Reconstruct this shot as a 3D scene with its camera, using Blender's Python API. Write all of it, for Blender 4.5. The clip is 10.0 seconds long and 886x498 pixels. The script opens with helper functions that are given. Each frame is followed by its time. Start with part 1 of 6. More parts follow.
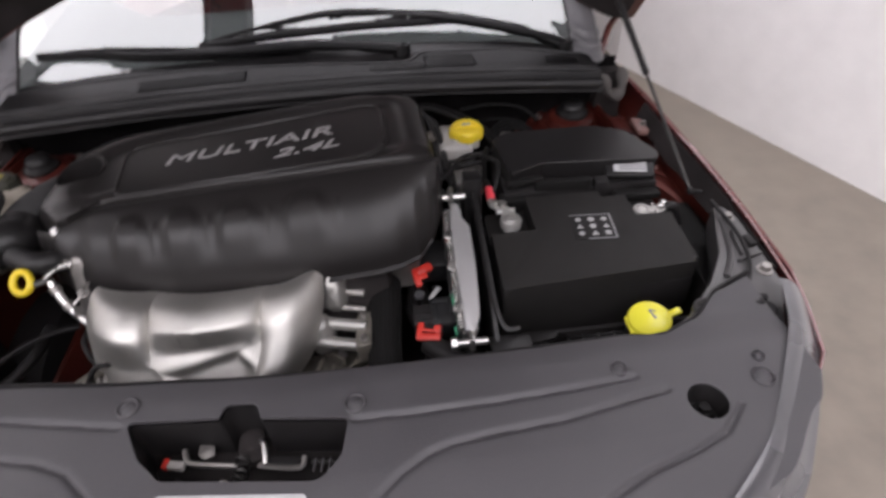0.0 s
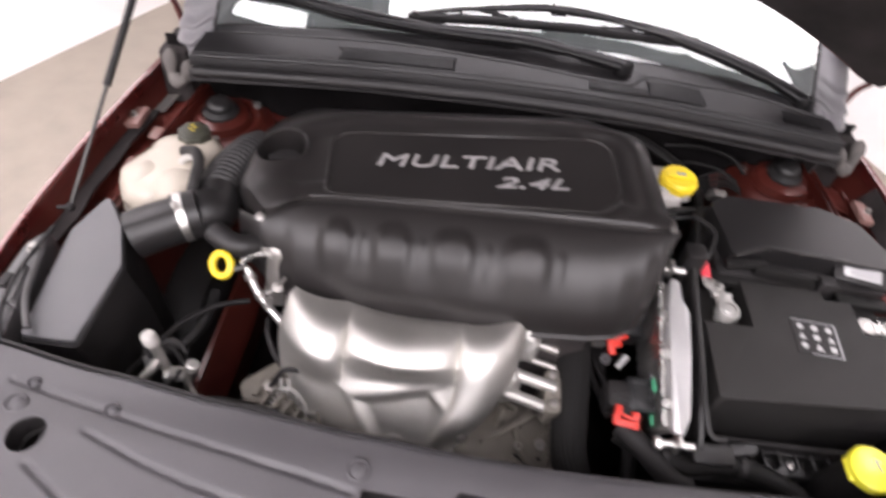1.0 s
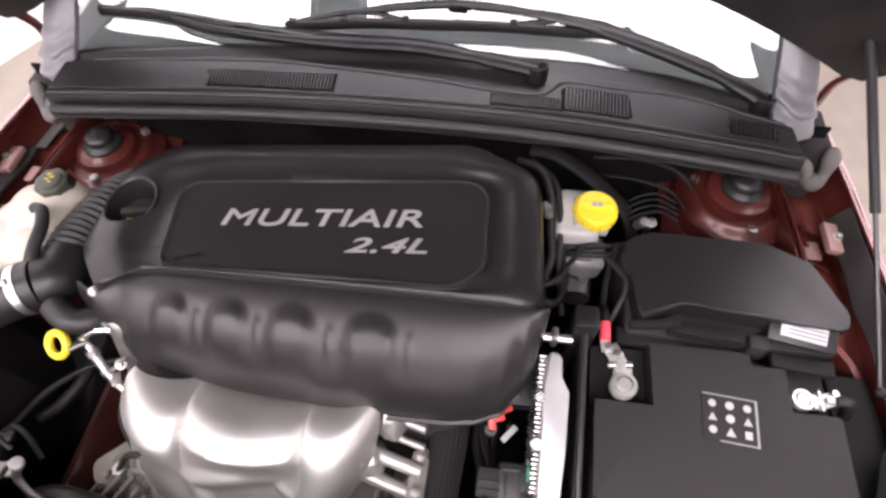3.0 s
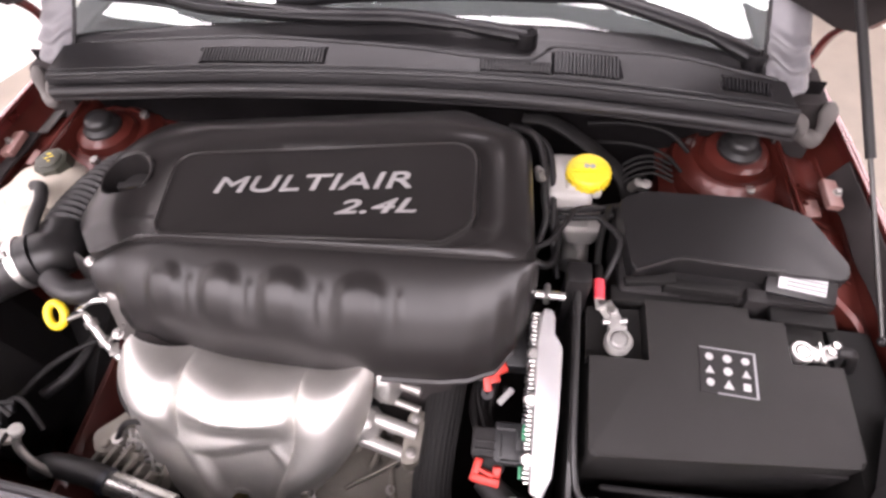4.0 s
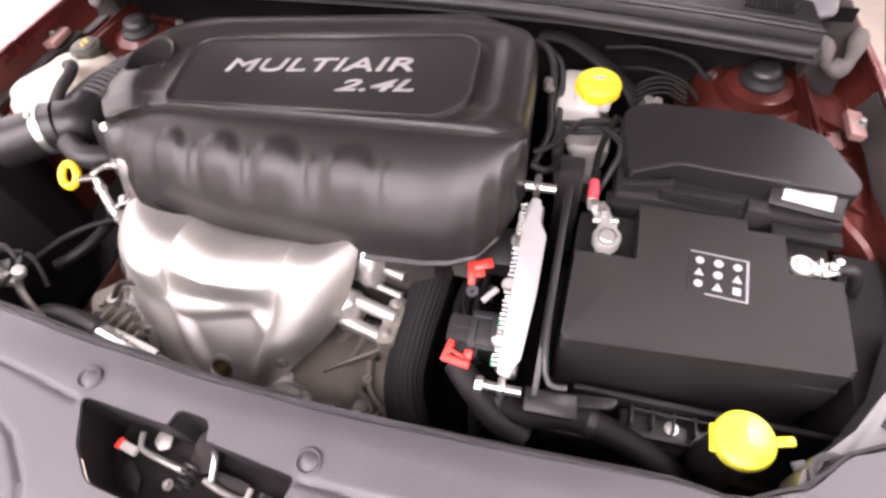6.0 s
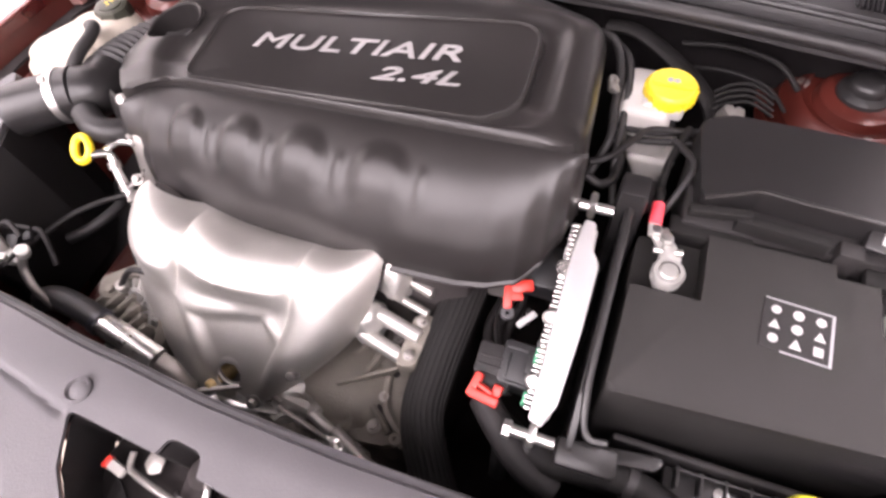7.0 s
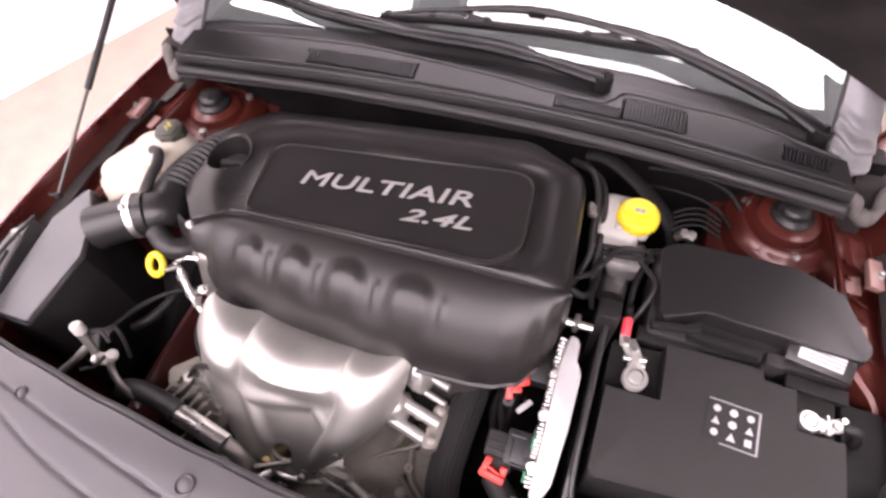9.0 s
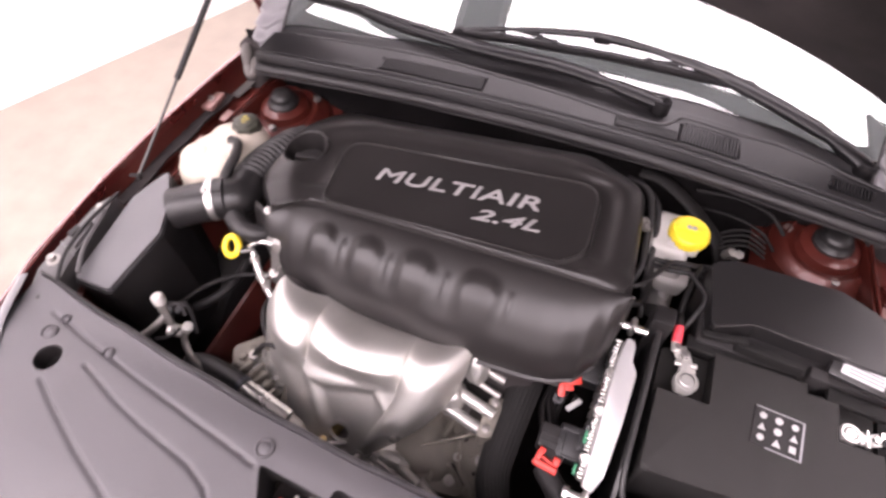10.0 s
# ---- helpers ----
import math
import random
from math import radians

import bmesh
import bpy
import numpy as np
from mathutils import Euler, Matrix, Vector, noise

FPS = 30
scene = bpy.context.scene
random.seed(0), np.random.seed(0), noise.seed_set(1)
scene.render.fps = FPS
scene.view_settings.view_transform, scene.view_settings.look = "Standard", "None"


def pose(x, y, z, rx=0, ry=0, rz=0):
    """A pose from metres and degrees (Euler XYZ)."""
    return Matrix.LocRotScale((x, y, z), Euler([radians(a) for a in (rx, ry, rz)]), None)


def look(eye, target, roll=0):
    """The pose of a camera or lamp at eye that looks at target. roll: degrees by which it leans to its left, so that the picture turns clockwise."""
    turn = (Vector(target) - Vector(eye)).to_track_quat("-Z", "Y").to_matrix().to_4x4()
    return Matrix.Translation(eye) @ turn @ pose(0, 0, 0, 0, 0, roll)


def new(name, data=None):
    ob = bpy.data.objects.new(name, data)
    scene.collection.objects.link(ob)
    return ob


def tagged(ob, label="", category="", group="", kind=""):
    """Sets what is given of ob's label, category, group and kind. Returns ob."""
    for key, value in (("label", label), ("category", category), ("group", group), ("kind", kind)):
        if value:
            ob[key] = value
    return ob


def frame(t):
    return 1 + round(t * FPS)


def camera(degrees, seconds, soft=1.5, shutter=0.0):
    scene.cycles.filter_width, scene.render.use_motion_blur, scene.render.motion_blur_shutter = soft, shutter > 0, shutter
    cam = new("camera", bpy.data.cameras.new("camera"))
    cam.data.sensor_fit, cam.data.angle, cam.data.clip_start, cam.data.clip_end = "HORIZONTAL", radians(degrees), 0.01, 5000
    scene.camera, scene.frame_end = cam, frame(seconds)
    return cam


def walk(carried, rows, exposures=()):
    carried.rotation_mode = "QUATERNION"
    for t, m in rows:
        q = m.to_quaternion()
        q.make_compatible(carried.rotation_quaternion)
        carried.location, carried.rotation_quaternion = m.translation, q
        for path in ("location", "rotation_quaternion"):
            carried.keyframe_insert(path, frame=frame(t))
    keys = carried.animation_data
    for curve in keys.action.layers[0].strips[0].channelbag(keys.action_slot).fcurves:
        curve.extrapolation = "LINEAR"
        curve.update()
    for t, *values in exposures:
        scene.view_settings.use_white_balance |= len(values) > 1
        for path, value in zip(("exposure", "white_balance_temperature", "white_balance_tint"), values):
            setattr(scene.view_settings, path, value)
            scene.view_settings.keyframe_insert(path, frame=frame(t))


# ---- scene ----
cam = camera(76.0, 10.0, soft=2.8, shutter=0.5)
# seconds, place in metres, turn in degrees
PATH = [
    (0.0, 0.1683, 0.0007, 1.4578, 47.0703, 1.7689, -6.3385),
    (0.5, 0.1335, 0.0768, 1.4611, 41.0444, -0.8214, 1.4606),
    (1.0, -0.0913, 0.1724, 1.5287, 39.4345, -5.1387, 5.4789),
    (1.5, -0.1809, 0.2791, 1.5596, 33.9145, -9.3681, 9.0404),
    (2.0, -0.1123, 0.3652, 1.5955, 32.214, -5.0334, 13.3607),
    (2.5, 0.0484, 0.4116, 1.5824, 31.6817, -1.0458, 10.0772),
    (3.0, 0.1549, 0.4073, 1.5608, 32.3046, 1.0175, 7.666),
    (4.5, 0.19, 0.339, 1.5217, 33.1374, 3.2072, 7.2531),
    (5.0, 0.1852, 0.3188, 1.5277, 32.2173, 2.6145, 9.2474),
    (5.5, 0.237, 0.2749, 1.4947, 34.7249, 3.2397, 10.1058),
    (6.0, 0.2716, 0.2474, 1.437, 34.6051, 3.7022, 13.9441),
    (7.5, 0.2187, 0.3645, 1.4014, 31.1378, 3.7189, 20.2175),
    (8.0, 0.2028, 0.3687, 1.5034, 31.6853, 3.152, 19.0808),
    (8.5, 0.1914, 0.3673, 1.5827, 31.2853, 3.5099, 18.3737),
    (9.0, 0.2055, 0.3489, 1.6123, 32.5396, 2.6752, 18.4766),
    (9.5, 0.19, 0.3369, 1.6246, 33.5449, 3.7382, 18.7137),
    (10.0, 0.1354, 0.2611, 1.6365, 34.9501, 0.4166, 21.9138),
]

# ---- light and world ----
EXPOSURES = [(0.0, -2.05, 6200, 16), (0.5, -1.6, 6250, 16), (1.0, -1.05, 6350, 18), (2.0, -1.0, 6150, 19), (3.0, -0.8, 6350, 21), (4.5, -0.5, 6450, 24), (6.0, -0.2, 6500, 24), (7.5, -0.1, 6550, 26), (9.0, -0.5, 6550, 28), (10.0, -0.6, 6550, 28)]
walk(cam, [(t, pose(*row)) for t, *row in PATH], EXPOSURES)

PANEL_GLOW = 17.0
world = bpy.data.worlds.new("world")
scene.world = world
world.use_nodes = True
world.node_tree.nodes["Background"].inputs[0].default_value = (0.9, 0.95, 1.0, 1)
world.node_tree.nodes["Background"].inputs[1].default_value = 0.05


# ---- materials ----
def material(name, color, rough=0.5, metal=0.0, bump=0.0, size=200.0, vary=0.25, coat=0.0, spec=0.5, sheen_rough=0.1):
    """A principled material with grain and blotches at two scales, in metres."""
    m = bpy.data.materials.new(name)
    m.use_nodes = True
    t = m.node_tree
    b = t.nodes["Principled BSDF"]
    b.inputs["Metallic"].default_value = metal
    b.inputs["Specular IOR Level"].default_value = spec
    b.inputs["Coat Weight"].default_value = coat
    b.inputs["Coat Roughness"].default_value = 0.05
    geo = t.nodes.new("ShaderNodeNewGeometry")
    fine = t.nodes.new("ShaderNodeTexNoise")
    fine.inputs["Scale"].default_value = size
    fine.inputs["Detail"].default_value = 3
    broad = t.nodes.new("ShaderNodeTexNoise")
    broad.inputs["Scale"].default_value = 9.0
    broad.inputs["Detail"].default_value = 5
    for n in (fine, broad):
        t.links.new(geo.outputs["Position"], n.inputs["Vector"])
    ramp = t.nodes.new("ShaderNodeMapRange")
    ramp.inputs["From Min"].default_value, ramp.inputs["From Max"].default_value = 0.3, 0.7
    ramp.inputs["To Min"].default_value, ramp.inputs["To Max"].default_value = 1 - vary, 1 + vary
    t.links.new(broad.outputs["Fac"], ramp.inputs["Value"])
    mul = t.nodes.new("ShaderNodeMix")
    mul.data_type, mul.blend_type = "RGBA", "MULTIPLY"
    mul.inputs["Factor"].default_value = 1.0
    mul.inputs["A"].default_value = (*color, 1)
    t.links.new(ramp.outputs["Result"], mul.inputs["B"])
    t.links.new(mul.outputs["Result"], b.inputs["Base Color"])
    rr = t.nodes.new("ShaderNodeMapRange")
    rr.inputs["From Min"].default_value, rr.inputs["From Max"].default_value = 0.3, 0.7
    rr.inputs["To Min"].default_value, rr.inputs["To Max"].default_value = max(0.02, rough - sheen_rough), min(1, rough + sheen_rough)
    t.links.new(broad.outputs["Fac"], rr.inputs["Value"])
    t.links.new(rr.outputs["Result"], b.inputs["Roughness"])
    if bump:
        bp = t.nodes.new("ShaderNodeBump")
        bp.inputs["Strength"].default_value = bump
        bp.inputs["Distance"].default_value = 0.001
        t.links.new(fine.outputs["Fac"], bp.inputs["Height"])
        t.links.new(bp.outputs["Normal"], b.inputs["Normal"])
    return m


def glowing(name, color, strength):
    m = bpy.data.materials.new(name)
    m.use_nodes = True
    b = m.node_tree.nodes["Principled BSDF"]
    b.inputs["Base Color"].default_value = (*color, 1)
    b.inputs["Emission Color"].default_value = (*color, 1)
    b.inputs["Emission Strength"].default_value = strength
    return m


def clear(name, color, rough=0.0, ior=1.5):
    m = bpy.data.materials.new(name)
    m.use_nodes = True
    b = m.node_tree.nodes["Principled BSDF"]
    b.inputs["Base Color"].default_value = (*color, 1)
    b.inputs["Roughness"].default_value = rough
    b.inputs["IOR"].default_value = ior
    b.inputs["Transmission Weight"].default_value = 1.0
    return m


COVER = material("moulded black plastic", (0.0155, 0.0140, 0.0138), 0.335, vary=0.08, spec=0.32, sheen_rough=0.03)
SATIN = material("satin black plastic", (0.0130, 0.0122, 0.0124), 0.35, vary=0.06, spec=0.36, sheen_rough=0.02)
DULL = material("dull black plastic", (0.0135, 0.0122, 0.0124), 0.6, bump=0.2, size=500, vary=0.2, spec=0.3)
FELT = material("black battery wrap", (0.0155, 0.0144, 0.0138), 0.62, bump=0.5, size=1200, vary=0.08, spec=0.3)
RUBBER = material("black rubber", (0.0150, 0.0140, 0.0142), 0.5, bump=0.2, size=600, spec=0.35)
MATT = material("dull black hose rubber", (0.0085, 0.0080, 0.0078), 0.68, bump=0.3, size=500, vary=0.3, spec=0.18)
BULKHEAD = material("black sound-deadening felt", (0.0065, 0.0058, 0.0060), 0.9, bump=0.5, size=250, vary=0.5, spec=0.03)
DEEP = material("black grimy metal", (0.0260, 0.0228, 0.0225), 0.8, vary=0.5, spec=0.08)
TRIM = material("grey-black cowl plastic", (0.0095, 0.0089, 0.0095), 0.44, spec=0.36, bump=0.4, size=900, vary=0.1)
NOSE = material("grey-black grained panel plastic", (0.054, 0.051, 0.055), 0.5, bump=0.4, size=800, vary=0.08)
PAINT = material("dark red metallic paint", (0.070, 0.0125, 0.0085), 0.38, metal=0.35, vary=0.35, coat=0.25)
PAINT_OUT = material("dark red gloss paint", (0.085, 0.012, 0.010), 0.3, metal=0.4, vary=0.03, coat=1.0)
SHIELD = material("pressed aluminised steel", (0.52, 0.506, 0.480), 0.47, metal=0.90, bump=0.2, size=350, vary=0.2, sheen_rough=0.05)
ALU = material("cast aluminium", (0.42, 0.41, 0.39), 0.45, metal=0.8, bump=0.6, size=400, vary=0.3)
BRIGHT = material("bright zinc", (0.62, 0.61, 0.59), 0.30, metal=0.95, bump=0.1, size=500, vary=0.15)
LEAD = material("grey lead", (0.46, 0.45, 0.43), 0.38, metal=0.65, bump=0.4, size=500, vary=0.2)
PALE = material("pale satin aluminium", (0.38, 0.372, 0.372), 0.40, metal=0.4, bump=0.1, size=500, vary=0.12)
STEEL = material("dull steel", (0.30, 0.285, 0.27), 0.45, metal=0.85, bump=0.4, size=300, vary=0.35)
BRASS = material("dull brass", (0.42, 0.32, 0.16), 0.4, metal=0.85, bump=0.3, size=400, vary=0.25)
CAST = material("brown-grey casting", (0.150, 0.136, 0.116), 0.6, metal=0.25, bump=0.7, size=350, vary=0.35)
GREY = material("grey moulded plastic", (0.075, 0.073, 0.077), 0.5, bump=0.2, size=500, vary=0.15)
LAMP_GREY = material("grey lamp housing plastic", (0.070, 0.067, 0.068), 0.36, vary=0.2)
YELLOW = material("yellow plastic", (0.70, 0.52, 0.018), 0.40, vary=0.06)
LEMON = material("lemon yellow plastic", (0.86, 0.80, 0.06), 0.28, vary=0.06)
MILKY = material("milky white plastic", (0.36, 0.345, 0.325), 0.4, vary=0.06)
CREAM = material("cream translucent plastic", (0.40, 0.36, 0.30), 0.38, vary=0.08)
RED = material("red plastic", (0.54, 0.030, 0.018), 0.45, vary=0.1)
PINK = material("red terminal boot", (0.72, 0.06, 0.08), 0.4, vary=0.1)
BLUE = material("dark blue plastic", (0.014, 0.015, 0.022), 0.45, vary=0.1)
GREEN = material("green plastic", (0.05, 0.30, 0.16), 0.45, vary=0.1)
PAPER = material("white label paper", (0.42, 0.415, 0.42), 0.5, vary=0.03)
INK = material("grey print", (0.25, 0.25, 0.26), 0.5, vary=0.05)
SYMBOL = material("pale grey print", (0.36, 0.355, 0.355), 0.4, vary=0.08)
BLACK_INK = material("black print", (0.02, 0.02, 0.02), 0.5, vary=0.05)
LETTER = material("silver printed lettering", (0.29, 0.28, 0.28), 0.45, metal=0.2, vary=0.05)
WALL = material("white painted wall", (0.88, 0.87, 0.86), 0.7, bump=0.2, size=80, vary=0.03)
FLOOR = material("beige sealed concrete", (0.225, 0.194, 0.160), 0.5, bump=0.3, size=60, vary=0.12)
CEIL = material("grey ceiling", (0.35, 0.35, 0.36), 0.8, vary=0.1)
BEAM = material("dark steel beam", (0.04, 0.05, 0.05), 0.6, vary=0.2)
GLOW = glowing("light panel diffuser", (1.0, 0.97, 0.96), PANEL_GLOW)
GLASS = clear("windscreen glass", (0.80, 0.86, 0.84), 0.0, 1.8)
CABIN = material("pale grey cabin lining", (0.085, 0.084, 0.086), 0.8, vary=0.15)
HAZE = material("pale translucent corner seal", (0.13, 0.126, 0.132), 0.42, vary=0.3, bump=0.3, size=90)
WIPER = material("black painted wiper steel", (0.006, 0.0056, 0.006), 0.36, spec=0.2, vary=0.2)
# pink tone stands in for ceiling light on the red ledge's brackets and pads
PINK_SHEEN = material("red steel paled to a pink sheen", (0.19, 0.105, 0.092), 0.5, vary=0.2, bump=0.2, size=300)
FOAM = material("grey-brown foam", (0.085, 0.078, 0.074), 0.8, vary=0.3, bump=0.6, size=300, spec=0.2)
TINTED = material("dark tinted glass", (0.012, 0.014, 0.015), 0.06, vary=0.0)
LENS = material("grey clear-coated lamp cover", (0.075, 0.073, 0.078), 0.3, vary=0.05, coat=0.8)
ROD = material("dark polished rod", (0.06, 0.058, 0.056), 0.4, metal=0.8, vary=0.1)
OLIVE = material("dark olive plastic", (0.030, 0.030, 0.022), 0.4, vary=0.15)
PLUG = material("dark grey plug plastic", (0.0095, 0.0095, 0.0105), 0.5, vary=0.15)

# ---- mesh helpers ----
ORIGIN = {}


def thing(name, at, label, category, group="", kind="", shift=(0, 0, 0), lean=0.0):
    """The Empty of a thing; shift and lean set the finished thing over from its plan."""
    ob = new(name)
    ob.matrix_world = Matrix.Translation(Vector(at) + Vector(shift)) @ pose(0, 0, 0, 0, lean, 0)
    ob.empty_display_size = 0.02
    ORIGIN[ob] = Vector(at)
    return tagged(ob, label, category, group, kind)


def shade(me, angle=38):
    me.polygons.foreach_set("use_smooth", [True] * len(me.polygons))
    me.set_sharp_from_angle(angle=radians(angle))


def part(name, bm, mat, parent=None, label="", angle=38):
    """One mesh under a thing or a part; bm is in world metres."""
    base = ORIGIN[parent] if parent is not None else Vector((0, 0, 0))
    me = bpy.data.meshes.new(name)
    bmesh.ops.recalc_face_normals(bm, faces=bm.faces)
    if parent is not None:
        bmesh.ops.translate(bm, verts=bm.verts, vec=-base)
    bm.to_mesh(me)
    bm.free()
    shade(me, angle)
    me.materials.append(mat)
    ob = new(name, me)
    if parent is not None:
        ob.parent = parent
    ORIGIN[ob] = base
    return tagged(ob, label)


def solid(name, bm, mat, label, category, group="", kind="", angle=38):
    """A thing that is one mesh, with its origin at its middle foot."""
    lo = [min(v.co[i] for v in bm.verts) for i in range(3)]
    hi = [max(v.co[i] for v in bm.verts) for i in range(3)]
    at = Vector(((lo[0] + hi[0]) / 2, (lo[1] + hi[1]) / 2, lo[2]))
    bmesh.ops.recalc_face_normals(bm, faces=bm.faces)
    bmesh.ops.translate(bm, verts=bm.verts, vec=-at)
    me = bpy.data.meshes.new(name)
    bm.to_mesh(me)
    bm.free()
    shade(me, angle)
    me.materials.append(mat)
    ob = new(name, me)
    ob.location = at
    ORIGIN[ob] = at
    return tagged(ob, label, category, group, kind)


def join(*bms):
    out = bms[0]
    for b in bms[1:]:
        me = bpy.data.meshes.new("tmp")
        b.to_mesh(me)
        b.free()
        out.from_mesh(me)
        bpy.data.meshes.remove(me)
    return out


def turned(bm, m):
    bmesh.ops.transform(bm, matrix=m, verts=bm.verts)
    return bm


def box(size, m, bevel=0.003, segs=2):
    """A rounded box of that size at the pose m (a pose or a place)."""
    bm = bmesh.new()
    bmesh.ops.create_cube(bm, size=1)
    bmesh.ops.scale(bm, vec=size, verts=bm.verts)
    if bevel:
        bmesh.ops.bevel(bm, geom=list(bm.edges), offset=min(bevel, min(size) * 0.45), segments=segs, affect="EDGES", profile=0.5)
    return turned(bm, m if isinstance(m, Matrix) else Matrix.Translation(m))


def taper_box(lo, hi, z0, z1, bevel=0.004, segs=2):
    """A frustum: lo and hi are (x0, y0, x1, y1) of its foot and its top."""
    bm = bmesh.new()
    v = [bm.verts.new((x, y, z)) for (x0, y0, x1, y1), z in ((lo, z0), (hi, z1)) for x, y in ((x0, y0), (x1, y0), (x1, y1), (x0, y1))]
    for f in ((3, 2, 1, 0), (4, 5, 6, 7), (0, 1, 5, 4), (1, 2, 6, 5), (2, 3, 7, 6), (3, 0, 4, 7)):
        bm.faces.new([v[i] for i in f])
    if bevel:
        bmesh.ops.bevel(bm, geom=list(bm.edges), offset=bevel, segments=segs, affect="EDGES", profile=0.5)
    return bm


def loft(loops, cap=True, closed=True):
    bm = bmesh.new()
    rows = [[bm.verts.new(p) for p in loop] for loop in loops]
    n = len(rows[0])
    for a, b in zip(rows, rows[1:]):
        for i in range(n if closed else n - 1):
            j = (i + 1) % n
            bm.faces.new((a[i], a[j], b[j], b[i]))
    if cap and closed:
        bm.faces.new(rows[0][::-1])
        bm.faces.new(rows[-1])
    return bm


def lathe(profile, m, segs=32, cap=True):
    loops = [[(r * math.cos(2 * math.pi * i / segs), r * math.sin(2 * math.pi * i / segs), z) for i in range(segs)] for r, z in profile]
    return turned(loft(loops, cap), m if isinstance(m, Matrix) else Matrix.Translation(m))


def prism(outline, z0, z1, bevel=0.002, m=None, segs=2):
    bm = loft([[(x, y, z0) for x, y in outline], [(x, y, z1) for x, y in outline]])
    if bevel:
        e = [e for e in bm.edges if abs(e.verts[0].co.z - e.verts[1].co.z) < 1e-6]
        bmesh.ops.bevel(bm, geom=e, offset=bevel, segments=segs, affect="EDGES", profile=0.5)
    return turned(bm, m) if m is not None else bm


def spline(points, per=8, closed=False):
    """A smooth curve through the points."""
    p = [Vector(q) for q in points]
    n = len(p)
    out = []
    for i in range(n if closed else n - 1):
        a, b, c, d = (p[(i + k) % n] if closed else p[min(max(i + k, 0), n - 1)] for k in (-1, 0, 1, 2))
        for s in range(per):
            t = s / per
            out.append(0.5 * (2 * b + (c - a) * t + (2 * a - 5 * b + 4 * c - d) * t * t + (3 * b - a - 3 * c + d) * t ** 3))
    if not closed:
        out.append(p[-1])
    return out


def tube(points, radius, segs=14, per=8, flat=1.0, smooth=True):
    """A round tube along a smooth curve; radius is a number or a function of 0..1."""
    p = spline(points, per) if smooth else [Vector(q) for q in points]
    loops = []
    up = Vector((0.13, 0.21, 0.97))
    for i, q in enumerate(p):
        d = (p[min(i + 1, len(p) - 1)] - p[max(i - 1, 0)]).normalized()
        side = d.cross(up).normalized()
        top = side.cross(d).normalized()
        up = top
        r = radius(i / (len(p) - 1)) if callable(radius) else radius
        loops.append([q + side * math.cos(a) * r + top * math.sin(a) * r * flat for a in (2 * math.pi * k / segs for k in range(segs))])
    return loft(loops)


def lump(centre, radii, rough, seed):
    """A crumpled rounded lump, such as folded foam or foil."""
    bm = bmesh.new()
    bmesh.ops.create_icosphere(bm, subdivisions=4, radius=1)
    off = Vector((seed * 7.3, seed * 3.1, seed * 1.7))
    for v in bm.verts:
        d = v.co.normalized()
        k = 1 + rough * (noise.noise(d * 1.6 + off) + 0.7 * abs(noise.noise(d * 3.4 + off)) - 0.3)
        v.co = Vector((d.x * radii[0], d.y * radii[1], d.z * radii[2])) * k
    bmesh.ops.translate(bm, verts=bm.verts, vec=centre)
    return bm


def rod(a, b, r, segs=12):
    return tube([a, b], r, segs, smooth=False)


def sheet(f, nu, nv, thick=0.0, gap=None):
    """A surface from f(u, v), u and v from 0 to 1, thickened against its normal."""
    bm = bmesh.new()
    g = [[bm.verts.new(f(i / nu, j / nv)) for j in range(nv + 1)] for i in range(nu + 1)]
    for i in range(nu):
        for j in range(nv):
            if gap is None or not gap(sum((g[i + a][j + b].co for a in (0, 1) for b in (0, 1)), Vector()) / 4):
                bm.faces.new((g[i][j], g[i + 1][j], g[i + 1][j + 1], g[i][j + 1]))
    bmesh.ops.delete(bm, geom=[v for v in bm.verts if not v.link_faces], context="VERTS")
    if thick:
        bmesh.ops.recalc_face_normals(bm, faces=bm.faces)
        bmesh.ops.solidify(bm, geom=list(bm.faces), thickness=thick)
    return bm


def hexnut(r, h, m):
    bm = prism([(r * math.cos(k * math.pi / 3), r * math.sin(k * math.pi / 3)) for k in range(6)], 0, h, r * 0.12)
    return turned(bm, m if isinstance(m, Matrix) else Matrix.Translation(m))


def bolt(at, r=0.008, m=None):
    m = m if m is not None else Matrix.Translation(at)
    return join(lathe([(r * 1.5, 0), (r * 1.5, r * 0.3), (r * 1.2, r * 0.4)], m, 16), hexnut(r, r * 1.2, m @ Matrix.Translation((0, 0, r * 0.35))))


def carve(ob, *cutters):
    """Cuts the bmeshes out of a mesh object for good."""
    for bm in cutters:
        me = bpy.data.meshes.new("cutter")
        bmesh.ops.recalc_face_normals(bm, faces=bm.faces)
        bmesh.ops.translate(bm, verts=bm.verts, vec=-ORIGIN[ob])
        bm.to_mesh(me)
        bm.free()
        c = new("cutter", me)
        bpy.context.view_layer.update()
        c.matrix_world = ob.matrix_world
        mod = ob.modifiers.new("cut", "BOOLEAN")
        mod.operation, mod.object, mod.solver = "DIFFERENCE", c, "EXACT"
        bpy.context.view_layer.update()
        done = bpy.data.meshes.new_from_object(ob.evaluated_get(bpy.context.evaluated_depsgraph_get()))
        ob.modifiers.clear()
        old = ob.data
        ob.data = done
        bpy.data.meshes.remove(old)
        bpy.data.objects.remove(c)
        bpy.data.meshes.remove(me)
    shade(ob.data)
    return ob


def lerp(a, b, t):
    return a + (b - a) * t


def smooth01(t):
    t = min(max(t, 0), 1)
    return t * t * (3 - 2 * t)


